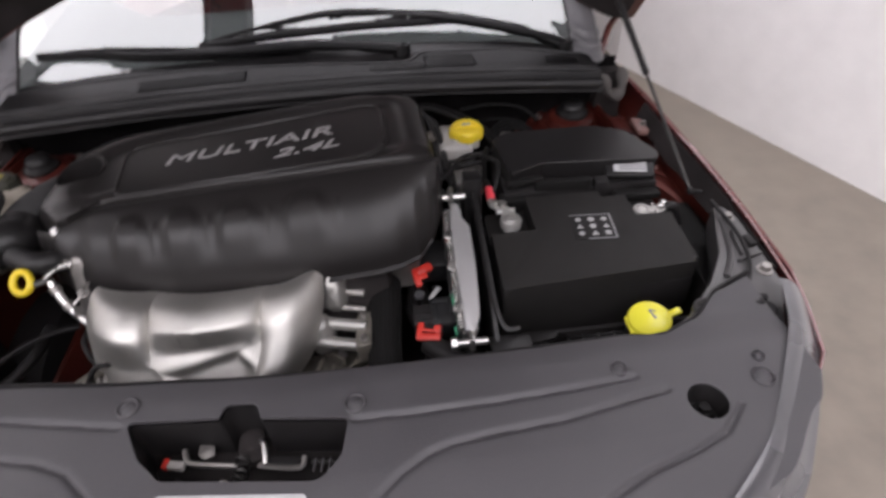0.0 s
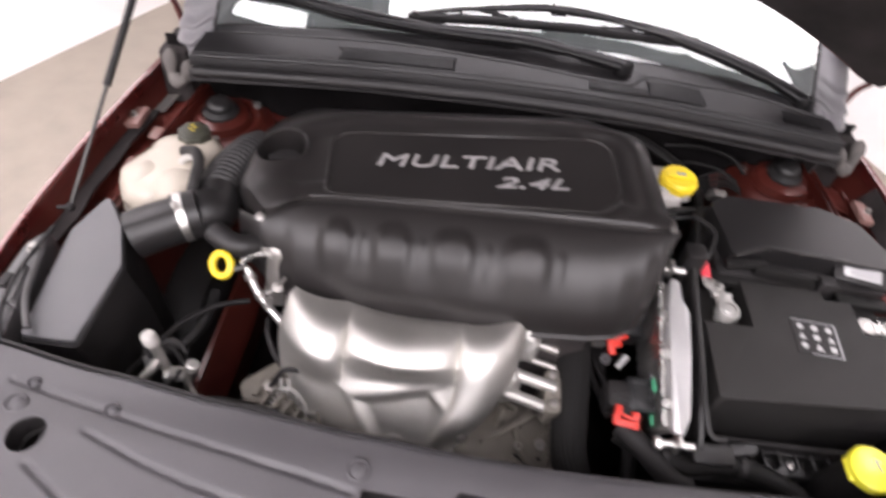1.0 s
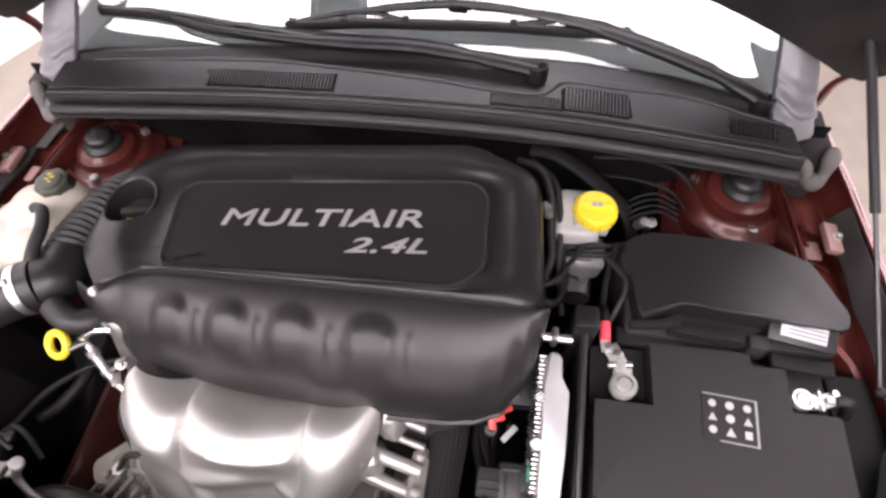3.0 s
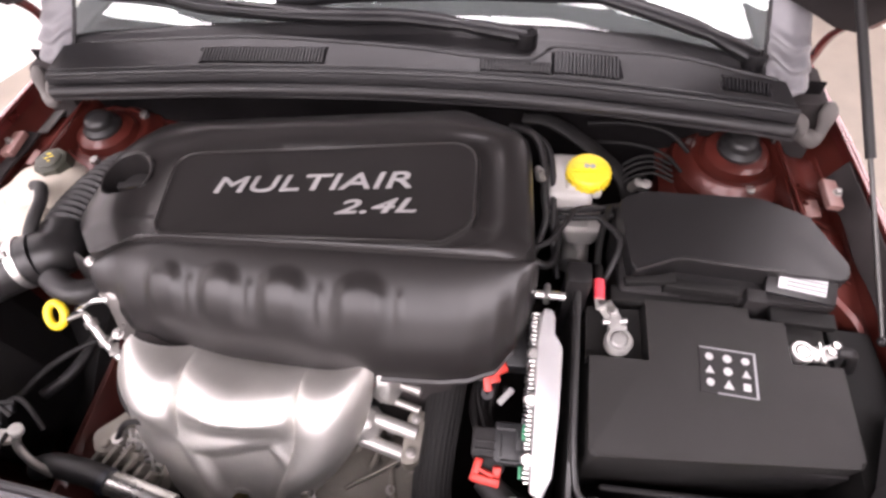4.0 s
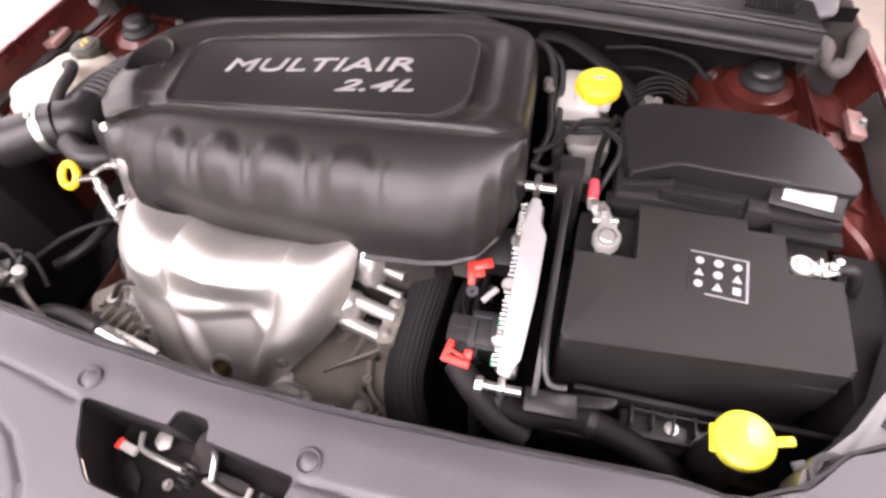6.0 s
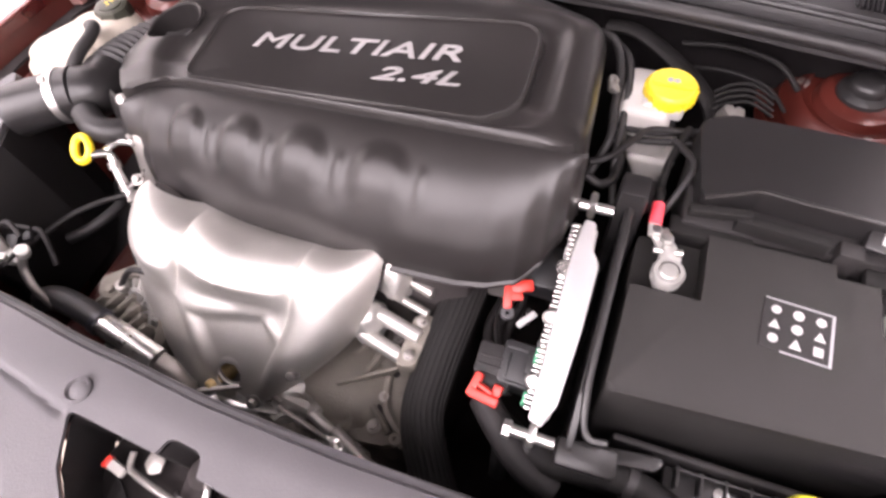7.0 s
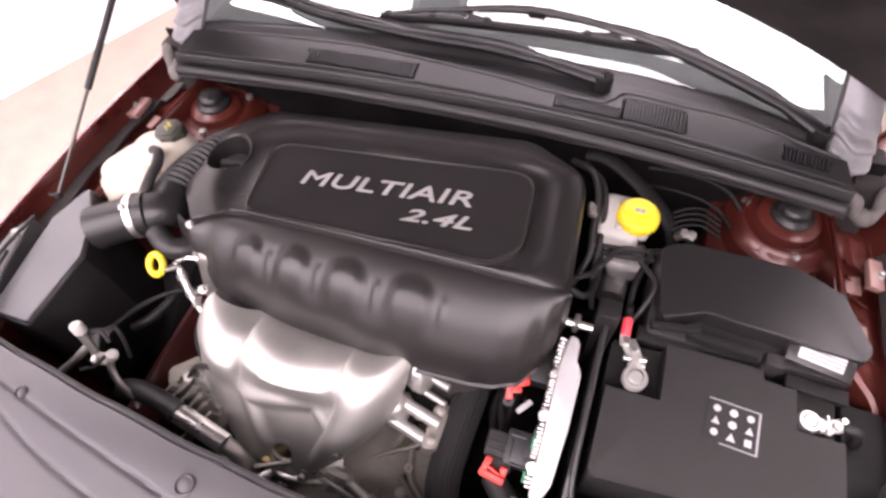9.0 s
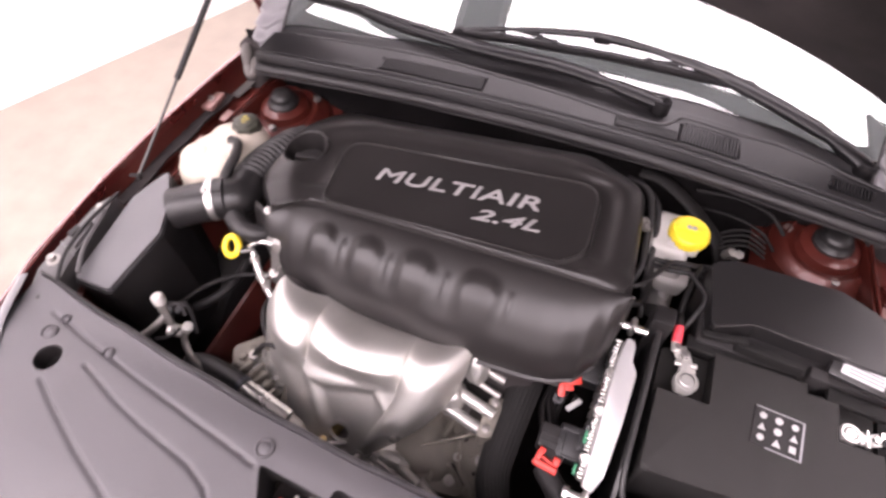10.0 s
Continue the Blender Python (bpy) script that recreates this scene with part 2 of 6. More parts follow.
def curve1(points):
    """A smooth function through (x, y) points."""
    def f(x):
        if x <= points[0][0]:
            return points[0][1]
        for (x0, y0), (x1, y1) in zip(points, points[1:]):
            if x <= x1:
                return lerp(y0, y1, smooth01((x - x0) / (x1 - x0)) * 0.5 + 0.5 * (x - x0) / (x1 - x0))
        return points[-1][1]
    return f


def rounded(points, radius, n=8):
    """A polygon with rounded corners; radius is one number or one per corner."""
    out = []
    k = len(points)
    for i in range(k):
        a, b, c = (Vector(points[(i + d) % k]) for d in (-1, 0, 1))
        r = radius[i] if isinstance(radius, (list, tuple)) else radius
        u, v = (a - b), (c - b)
        half = u.angle(v) / 2
        cut = min(r / math.tan(half), u.length * 0.49, v.length * 0.49)
        p, q = b + u.normalized() * cut, b + v.normalized() * cut
        for s in range(n + 1):
            t = s / n
            out.append(((1 - t) ** 2) * p + 2 * t * (1 - t) * b + t * t * q)
    return [(q.x, q.y) for q in out]


def resample(loop, n):
    """n points evenly spaced along a closed loop of 2D points."""
    pts = [Vector(p) for p in loop]
    pts.append(pts[0])
    lens = [0]
    for a, b in zip(pts, pts[1:]):
        lens.append(lens[-1] + (b - a).length)
    out, j = [], 0
    for i in range(n):
        d = lens[-1] * i / n
        while lens[j + 1] < d:
            j += 1
        t = (d - lens[j]) / max(lens[j + 1] - lens[j], 1e-9)
        out.append(pts[j].lerp(pts[j + 1], t))
    return out


# ---- the garage ----
def slab(name, a, b, z0, z1, thick, mat, label, category):
    """A wall from a to b in the plan, thickened to its right-hand side."""
    a, b = Vector(a), Vector(b)
    d = (b - a).normalized()
    n = Vector((d.y, -d.x)) * thick
    bm = loft([[(p.x, p.y, z) for p in (a, b, b + n, a + n)] for z in (z0, z1)])
    return solid(name, bm, mat, label, category, kind="structure")


CEILING = 2.9
solid("floor", box((9.0, 12.0, 0.1), (0, 2.0, -0.05), 0), FLOOR, "beige sealed concrete garage floor", "floor", kind="structure")
slab("wall_right", (1.45, 2.98), (3.28, -1.1), 0, CEILING, -0.12, WALL, "plain white painted garage wall", "wall")
slab("wall_right_rear", (1.45, 7.0), (1.45, 2.98), 0, CEILING, -0.12, WALL, "plain white painted garage wall", "wall")
slab("wall_left", (-3.52, -1.1), (-1.50, 3.0), 0, CEILING, -0.12, WALL, "plain white painted garage wall", "wall")
slab("wall_left_rear", (-1.50, 3.0), (-1.50, 7.0), 0, CEILING, -0.12, WALL, "plain white painted garage wall", "wall")
slab("wall_rear", (-1.62, 7.0), (1.57, 7.0), 0, CEILING, -0.12, WALL, "plain white wall behind the car", "wall")
slab("wall_front", (3.28, -1.1), (3.28, -3.5), 0, CEILING, -0.12, WALL, "plain white garage wall", "wall")
slab("wall_front_left", (-3.52, -3.5), (-3.52, -1.1), 0, CEILING, -0.12, WALL, "plain white garage wall", "wall")
slab("wall_end", (3.28, -3.5), (-3.52, -3.5), 0, CEILING, -0.12, WALL, "plain white garage end wall", "wall")
solid("ceiling", box((7.4, 11.0, 0.1), (0, 1.8, CEILING + 0.06), 0), CEIL, "grey garage ceiling", "ceiling", kind="structure")
beam = solid("ceiling_beam", box((0.20, 9.0, 0.06), (-0.61, 2.2, CEILING - 0.035), 0.004), BEAM, "dark steel beam along the ceiling", "beam", kind="structure")


def light_panel(x0, x1, y0, y1):
    t = thing("ceiling_light", ((x0 + x1) / 2, (y0 + y1) / 2, CEILING - 0.06), "large white luminous ceiling panel", "ceiling light", "ceiling lights")
    w, d = x1 - x0, y1 - y0
    cx, cy = (x0 + x1) / 2, (y0 + y1) / 2
    part("frame", box((w + 0.004, d + 0.04, 0.05), (cx, cy, CEILING - 0.018), 0.004), WALL, t)
    part("diffuser", box((w, d, 0.02), (cx, cy, CEILING - 0.052), 0.003), GLOW, t, "glowing white diffuser")


for x0, x1 in ((-2.0, -0.76), (-0.46, 1.35)):
    light_panel(x0, x1, 0.7, 2.9)
light_panel(1.356, 1.84, 0.7, 1.95)
for x0, x1 in ((-2.9, -0.76), (-0.46, 1.5)):
    light_panel(x0, x1, -2.9, -0.2)

# ---- the car's body ----
car = thing("car", (0, 1.9, 0), "dark red car with its bonnet raised, standing on the garage floor", "car")

CREST = [(0.60, 0.30), (0.652, 0.37), (0.680, 0.49), (0.684, 0.68), (0.670, 0.95), (0.645, 1.20)]
NOSE_LINE = [(0.0, 0.06), (0.20, 0.085), (0.38, 0.135), (0.50, 0.205), (0.575, 0.275), (0.615, 0.33)]
crest_x = curve1([(y, x) for x, y in CREST])
nose_y = curve1(NOSE_LINE)


crest_left = curve1([(0.30, 0.595), (0.40, 0.642), (0.50, 0.662), (0.65, 0.670), (0.80, 0.668), (0.93, 0.658), (1.06, 0.645), (1.30, 0.635)])


def side_x(s, y):
    return crest_x(y) if s > 0 else -crest_left(y)


def fender(s):
    """The outer wing: a rolled upper edge, then the flank down to the sill."""
    def f(u, v):
        y = lerp(0.31, 1.45, u)
        x = abs(side_x(s, y))
        prof = curve1([(0, 0.0), (0.06, 0.003), (0.12, 0.008), (0.22, 0.013), (0.4, 0.017), (1.0, 0.030)])(v)
        drop = curve1([(0, -0.02), (0.06, 0.0), (0.12, 0.001), (0.22, -0.025), (0.4, -0.12), (1.0, -0.62)])(v)
        return (s * (x - 0.010 + prof), y, 0.905 + drop)
    return sheet(f, 26, 26, 0.002)


def apron(s):
    """The inner wing: a stepped ledge beside the bay, then the wall down into it."""
    def f(u, v):
        y = lerp(0.40, 1.12, u)
        x = abs(side_x(s, y))
        k = curve1([(0, -0.004), (0.12, -0.014), (0.25, -0.020), (0.42, -0.050), (0.5, -0.070), (0.56, -0.076), (0.6, -0.086), (1, -0.115)])(v)
        z = curve1([(0, 0.885), (0.12, 0.850), (0.25, 0.832), (0.42, 0.836), (0.5, 0.848), (0.56, 0.862), (0.6, 0.855), (1, 0.42)])(v)
        z += 0.006 * (1 if math.sin(y * 46) > 0.2 else 0) * (1 if 0.2 < v < 0.5 else 0)
        if s > 0:
            k *= lerp(0.42, 1.0, smooth01((y - 0.73) / 0.06))
            z -= 0.035 * (1 - smooth01((y - 0.71) / 0.09)) * smooth01(v / 0.3)
        return (s * (x + k), y, z)
    return sheet(f, 60, 24, 0.002)


for s in (-1, 1):
    part("fender", fender(s), PAINT_OUT, car, "glossy dark red wing")
    a = part("inner_wing", apron(s), PAINT, car, "dark red pressed steel inner wing")
    # bracket plates with a bolt, along the ledge
    for y, w in ((0.925, 0.05),):
        x = side_x(s, y) - (0.034 if s > 0 else -0.022)
        p = part("bracket", box((0.034, w, 0.012), pose(x + s * 0.006, y, 0.868, 0, s * 10, 0), 0.003), PINK_SHEEN, car, "small pinkish bolted bracket")
        part("bolt", bolt((x + s * 0.006, y, 0.874), 0.0045), STEEL, p)
    # folded inner rim, and the seal under the crest
    part("crest_bead", tube([(side_x(s, y) - s * 0.008, y, 0.903) for y in (0.45, 0.6, 0.75, 0.9, 1.05, 1.15)], 0.0032, 8), PAINT_OUT, car)
    for y, d in ((0.915, 0.030), (0.83, 0.036)):
        part("pad", box((0.020, d, 0.004), pose(side_x(s, y) - s * 0.052, y, 0.8475, 0, -s * 8, 0), 0.0012), PINK_SHEEN, car, "small pinkish pad")
    if s < 0:
        part("grey_patch", sheet(lambda u, v: (side_x(s, lerp(0.97, 1.05, u)) - s * lerp(0.014, 0.040, v), lerp(0.97, 1.05, u), 0.848 + 0.006 * v), 6, 4, 0.003), FOAM, car, "grey foam patch")
    part("inner_rim", tube([(side_x(s, y) - s * 0.077, y, 0.865) for y in ((0.80, 0.85, 0.90, 1.04) if s > 0 else (0.50, 0.62, 0.75, 0.90, 1.04))], 0.003, 8), PAINT, car)
    # black strip added beside the crest, standing in for the channel's shade
    part("channel_shade", sheet(lambda u, v: (side_x(s, lerp(0.50, 0.962, u)) - s * (lerp(0.011, 0.025, v) if s > 0 else lerp(0.010, 0.036, v)), lerp(0.50, 0.962, u), (0.898 - 0.038 * v if s > 0 else 0.860) + 0.003 * math.sin(u * 25) * v), 40, 4, 0.004), DEEP, car, "black strip for the channel's shade")
    if s > 0:
        for k in range(6):
            y = 0.800 + 0.030 * k
            part("rib", tube([(side_x(s, y) - 0.030, y, 0.838), (side_x(s, y) - 0.045, y + 0.003, 0.843), (side_x(s, y) - 0.062, y + 0.005, 0.850)], 0.0042, 8, flat=0.6), PAINT, a, "pressed rib")
    # strut tower
    c = Vector((0.529, 1.013, 0.008)) if s > 0 else Vector((-0.519, 0.990, 0))
    tower = part("strut_tower", lathe([(0.105, 0.60), (0.098, 0.80), (0.090, 0.824), (0.078, 0.829), (0.074, 0.836), (0.066, 0.840), (0.064, 0.834), (0.052, 0.833), (0.048, 0.846), (0.036, 0.852)], Matrix.Translation(c), 40), PAINT, car, "dark red domed strut tower")
    part("cap", lathe([(0.033, 0.850), (0.032, 0.857), (0.027, 0.861), (0.024, 0.863), (0.023, 0.871), (0.019, 0.876), (0.011, 0.878), (0.001, 0.879)], Matrix.Translation(c), 28), SATIN, tower, "black rubber top mount")
    for a in (40, 160, 280):
        part("stud_nut", hexnut(0.008, 0.009, (c.x + 0.068 * math.cos(radians(a)), c.y + 0.068 * math.sin(radians(a)), 0.838)), STEEL, tower)
    # shelf of pressed steel round the tower
    part("tower_shelf", sheet(lambda u, v: (s * lerp(0.42, 0.63, u), lerp(0.88, 1.14, v), 0.815 + 0.012 * math.cos((u - 0.5) * 5) + 0.004 * math.sin(v * 20)), 16, 16, 0.002), PAINT, car)

# firewall and floor of the bay
part("firewall", sheet(lambda u, v: (lerp(-0.62, 0.62, u), 1.06 - 0.03 * math.sin(u * 3.14) * v, lerp(0.955, 0.35, v)), 20, 12, 0.004), BULKHEAD, car, "black sound-deadened firewall")
part("bay_floor", box((1.15, 0.75, 0.03), (0, 0.72, 0.33), 0.005), DEEP, car)
part("radiator_support", box((1.10, 0.05, 0.50), (0, 0.365, 0.62), 0.006), DEEP, car)
part("side_rail", loft([[(x0, y, z0) for x0, z0 in ((-0.450, 0.56), (-0.405, 0.56), (-0.402, 0.630), (-0.407, 0.638), (-0.442, 0.664), (-0.450, 0.664))] for y in (0.40, 0.48, 0.56, 0.64, 0.74, 0.86)]), PAINT, car, "dark red chassis rail", 30)
part("side_rail", tube([(0.40, 0.42, 0.55), (0.42, 0.60, 0.58), (0.44, 0.85, 0.60)], 0.030, 10, flat=1.6), PAINT, car)
# bumper
part("bumper", sheet(lambda u, v: (lerp(-0.615, 0.615, u) * (1 + 0.10 * smooth01(v * 1.2)), nose_y(abs(lerp(-0.615, 0.615, u))) - 0.05 * math.sin(min(v * 2.2, 1) * 1.6), lerp(0.905, 0.22, v)), 48, 18, 0.003), PAINT_OUT, car, "dark red front bumper")


# cabin: roof, doors and tail, plain
def cabin(u, v):
    y = lerp(1.42, 4.35, u)
    half = 0.74 - 0.06 * max(0, u - 0.7) / 0.3
    top = curve1([(0, 1.02), (0.14, 1.36), (0.3, 1.46), (0.6, 1.44), (0.82, 1.15), (1, 1.02)])(u)
    a = math.pi * v
    c, sn = math.cos(a), math.sin(a)
    x = half * math.copysign(abs(c) ** 0.55, c)
    x *= 1 - 0.30 * max(0, sn) ** 3
    return (x, y, lerp(0.28, top, abs(sn) ** 0.6))


part("cabin", loft([[cabin(i / 30, j / 40) for j in range(41)] for i in range(31)]), PAINT_OUT, car, "dark red cabin and tail")
for s in (-1, 1):
    for u0, u1 in ((0.14, 0.36), (0.385, 0.62)):
        part("side_window", sheet(lambda u, v: Vector(cabin(lerp(u0, u1, u), lerp(0.17, 0.27, v) if s > 0 else 1 - lerp(0.17, 0.27, v))) + Vector((s * 0.006, 0, 0.003)), 12, 6, 0.003), TINTED, car, "dark side window")
    part("sill", tube([(s * 0.70, 1.45, 0.33), (s * 0.71, 2.2, 0.31), (s * 0.70, 3.1, 0.33)], 0.03, 10), PAINT_OUT, car)
part("rear_window", sheet(lambda u, v: Vector(cabin(lerp(0.64, 0.78, v), lerp(0.36, 0.64, u))) + Vector((0, 0.004, 0.008)), 12, 10, 0.003), TINTED, car, "dark rear window")
for s in (-1, 1):
    part("tail_lamp", box((0.22, 0.03, 0.10), (s * 0.46, 4.345, 0.82), 0.012), RED, car, "red tail lamp")


def wheel(x, y):
    t = part("wheel", lathe([(0.16, -0.10), (0.30, -0.10), (0.325, -0.085), (0.33, -0.04), (0.33, 0.04), (0.325, 0.085), (0.30, 0.10), (0.16, 0.10)], pose(x, y, 0.33, 0, 90, 0), 36), RUBBER, car)
    part("rim", lathe([(0.0005, -0.05), (0.20, -0.06), (0.21, -0.09), (0.21, 0.09), (0.20, 0.06), (0.0005, 0.05)], pose(x, y, 0.33, 0, 90, 0), 24), ALU, t)


for x in (-0.585, 0.585):
    for y in (0.78, 3.45):
        wheel(x, y)

# cowl: black tray below the windscreen, with seal and slotted vents
cowl_back = curve1([(-0.62, 1.050), (-0.48, 1.086), (-0.25, 1.114), (0.06, 1.132), (0.25, 1.131), (0.38, 1.118), (0.50, 1.086), (0.62, 1.04)])
cowl_front = curve1([(-0.62, 0.972), (-0.50, 0.985), (-0.25, 1.002), (0.0, 1.008), (0.25, 1.005), (0.50, 0.985), (0.62, 0.970)])


RIDGE = [(-0.53, 0.66), (-0.49, 0.66), (-0.25, 0.62), (-0.11, 0.55), (0.035, 0.44), (0.118, 0.37), (0.195, 0.36), (0.215, 0.43), (0.237, 0.57), (0.32, 0.58), (0.39, 0.62), (0.45, 0.62), (0.49, 0.58), (0.54, 0.56)]
ridge_v = curve1(RIDGE)


def cowl_z(x, v):
    """Height of the tray from its front lip (0) to the glass (1), with the wiper well behind the ridge."""
    bow = 0.010 * (1 - (x / 0.6) ** 2)
    well = 0.011 * smooth01((v - ridge_v(x)) / 0.07) * (1 - smooth01((v - 0.86) / 0.12))
    return bow - well + curve1([(0, 0.948), (0.03, 0.962), (0.06, 0.966), (0.075, 0.954), (0.108, 0.954), (0.13, 0.968), (0.75, 0.978), (0.88, 0.984), (1, 0.972)])(v)


def vent_slots():
    """x ranges of the slotted vents, with the depth range of each."""
    return ((-0.300, -0.106, 0.17, 0.45), (0.130, 0.232, 0.155, 0.32), (0.236, 0.328, 0.165, 0.51), (0.468, 0.528, 0.24, 0.47))


def in_vent(x, v):
    return any(a <= x <= b and c <= v <= d for a, b, c, d in vent_slots())


def cowl_at(x, v):
    return Vector((x, lerp(cowl_front(x), cowl_back(x), v), cowl_z(x, v)))


def cowl_x(u, v):
    """The tray narrows towards the glass."""
    return lerp(-0.548 + 0.018 * v, 0.565 - 0.026 * v, u)


cowl = part("cowl", sheet(lambda u, v: cowl_at(cowl_x(u, v), v) - Vector((0, 0, 0.007 if in_vent(cowl_x(u, v), v) else 0)), 200, 64, 0.003), TRIM, car, "grey-black plastic cowl tray")
for a, b, c, d in vent_slots():
    part("vent_floor", sheet(lambda u, v: cowl_at(lerp(a, b, u), lerp(c, d, v)) - Vector((0, 0, 0.0060)), 8, 4, 0.001), DULL, cowl, "black vent floor")
    n = int((b - a) / 0.0050)
    for i in range(n):
        x = lerp(a, b, (i + 0.5) / n)
        p, q = cowl_at(x, c + 0.02), cowl_at(x, d - 0.02)
        part("slat", box((0.0026, (q - p).length, 0.007), look((p + q) / 2 - Vector((0, 0, 0.001)), q) @ pose(0, 0, 0, 90, 0, 0), 0), TRIM, cowl)
part("cowl_seal", tube([cowl_at(x, 0.0) + Vector((0, -0.010, -0.004)) for x in (-0.54, -0.4, -0.2, 0, 0.2, 0.4, 0.56)], 0.009, 10), RUBBER, car, "black rubber bonnet seal")
part("cowl_lip", tube([cowl_at(x, 0.050) + Vector((0, 0, 0.001)) for x in (-0.543, -0.4, -0.2, 0, 0.2, 0.4, 0.563)], 0.004, 8), TRIM, car)
part("cowl_flange", sheet(lambda u, v: (lerp(-0.55, 0.57, u), cowl_front(lerp(-0.55, 0.57, u)) - lerp(0.0, 0.006, v), lerp(0.944, 0.925, v) + 0.010 * (1 - (2 * u - 1) ** 2)), 40, 4, 0.003), DULL, car, "black cowl front flange")
part("step_ridge", tube([cowl_at(x, v) + Vector((0, 0, 0.0005)) for x, v in RIDGE[1:]], 0.0026, 8), TRIM, car)
for s in (-1, 1):
    # moulded corner pieces between cowl, glass and wing
    def seal(u, v):
        fold = 1 - smooth01((v - 0.15) / 0.4)
        w = lerp(0.060, 0.052, v) * math.sqrt(min(1.0, 0.12 + v / 0.10))
        x = lerp(0.560, 0.542, v) + (u - 0.5) * w
        y = lerp(1.040, 1.170, v) - 0.016 * math.cos(math.pi * (u - 0.5)) - fold * (0.012 * (1 - v / 0.5) + 0.007 * math.sin(v * 48 + 5 * u))
        return (s * x, y, lerp(0.946, 1.085, v ** 0.85) + 0.003 * fold * math.sin(u * 9))

    part("corner_seal", sheet(seal, 14, 40, 0.003), HAZE, car, "pale translucent corner seal, folded at its foot", 180)
    part("gasket", tube([seal(0.0, k / 8) for k in range(1, 9)], 0.0030, 8), RUBBER, car, "black glass gasket")
    k = 1.0 if s > 0 else 0.965
    part("corner_foam", tube([(s * x * k, y, z) for x, y, z in ((0.546, 1.022, 0.945), (0.562, 1.008, 0.944), (0.578, 0.996, 0.938), (0.588, 0.995, 0.914), (0.606, 1.001, 0.900), (0.622, 1.008, 0.903), (0.626, 1.020, 0.926), (0.624, 1.030, 0.944))], lambda t: 0.0115 + 0.003 * math.sin(t * 23) - 0.003 * smooth01((t - 0.7) / 0.3), 14, flat=0.8), FOAM, car, "grey-brown folded foam strip", 180)

# windscreen
def screen(u, v):
    x = lerp(-0.565, 0.565, u)
    y0 = cowl_back(x) - 0.012
    top = 0.62
    return (x * (1 - 0.10 * v), y0 + top * v * math.cos(radians(22)), 0.974 + 0.008 * (1 - (x / 0.6) ** 2) + top * v * math.sin(radians(22)))


glass = part("windscreen", sheet(screen, 40, 24, 0.004), GLASS, car, "clear windscreen reflecting the bright ceiling panels")
glass.visible_shadow = False
part("dashboard", sheet(lambda u, v: (lerp(-0.60, 0.60, u), lerp(1.10, 1.85, v), lerp(0.945, 1.0, v)), 12, 8, 0.01), CABIN, car, "grey dashboard top")
part("rear_bulkhead", box((1.2, 0.03, 0.5), (0, 1.86, 1.15), 0.01), CABIN, car)
for s in (-1, 1):
    part("pillar", tube([(s * 0.598, 1.17, 1.035), (s * 0.592, 1.30, 1.09), (s * 0.570, 1.65, 1.24)], 0.026, 10, flat=0.7), PAINT_OUT, car, "dark red windscreen pillar")

# bonnet, raised
HINGE_Y, RISE = 1.10, radians(58)


def bonnet(lift):
    def f(u, v):
        x = lerp(-0.66, 0.66, u)
        edge = max(1.19 - 0.47 * x * x, 1.012)
        d = v * (1.0 - 0.18 * x * x)
        return (x, HINGE_Y - d * math.cos(RISE) + lift * math.sin(RISE) - 0.05 * math.sin(v * 3.1), edge + d * math.sin(RISE) + lift * math.cos(RISE))
    return f


# solid black blocks in place of the shaded openings under the hinges
for s in (-1, 1):
    part("hinge_shade_block", taper_box((s * 0.607 - 0.03, 1.02, s * 0.607 + 0.03, 1.13), (s * 0.607 - 0.025, 1.035, s * 0.607 + 0.025, 1.12), 0.82, 0.935, 0.008), DEEP, car, "black block for the dark hinge opening")
hood = part("bonnet", sheet(bonnet(0.02), 40, 24, 0.002), PAINT_OUT, car, "raised dark red bonnet")
part("inner_frame", sheet(bonnet(0.004), 40, 24, 0.003), PAINT, hood, "dark red pressed inner frame")
part("liner", sheet(lambda u, v: bonnet(-0.003)(lerp(0.02, 0.98, u), lerp(0.012, 0.98, v)), 40, 24, 0.005), DEEP, hood, "black sound-deadening liner")
for s in (-1, 1):
    part("hinge", tube([(s * 0.606, 1.108, 0.930), (s * 0.610, 1.110, 0.950), (s * 0.618, 1.112, 0.990), (s * 0.626, 1.09, 1.035), (s * 0.63, 1.05, 1.12)], 0.0095, 8, flat=0.6), PAINT_OUT, car, "dark red bonnet hinge arm")

# gas struts of the bonnet
for s in (-1, 1):
    base = Vector((0.630 if s > 0 else -0.625, 0.690, 0.890))
    top = Vector((0.558 if s > 0 else -0.575, 1.045, 1.145))
    mid = base.lerp(top, 0.48 if s > 0 else 0.42)
    g = thing("gas_strut", base, "thin steel gas strut with a black sleeve holding the bonnet up", "gas strut", "gas struts of the bonnet")
    part("piston_rod", rod(base, mid, 0.0028), ROD, g)
    part("sleeve", rod(mid, top, 0.0056), DULL, g, "black cylinder")
    part("ball_joint", join(lathe([(0.002, -0.007), (0.005, -0.004), (0.006, 0.0), (0.005, 0.004), (0.002, 0.007)], Matrix.Translation(base), 14), rod(base, base + Vector((s * 0.02, 0, -0.004)), 0.003)), DULL, g)


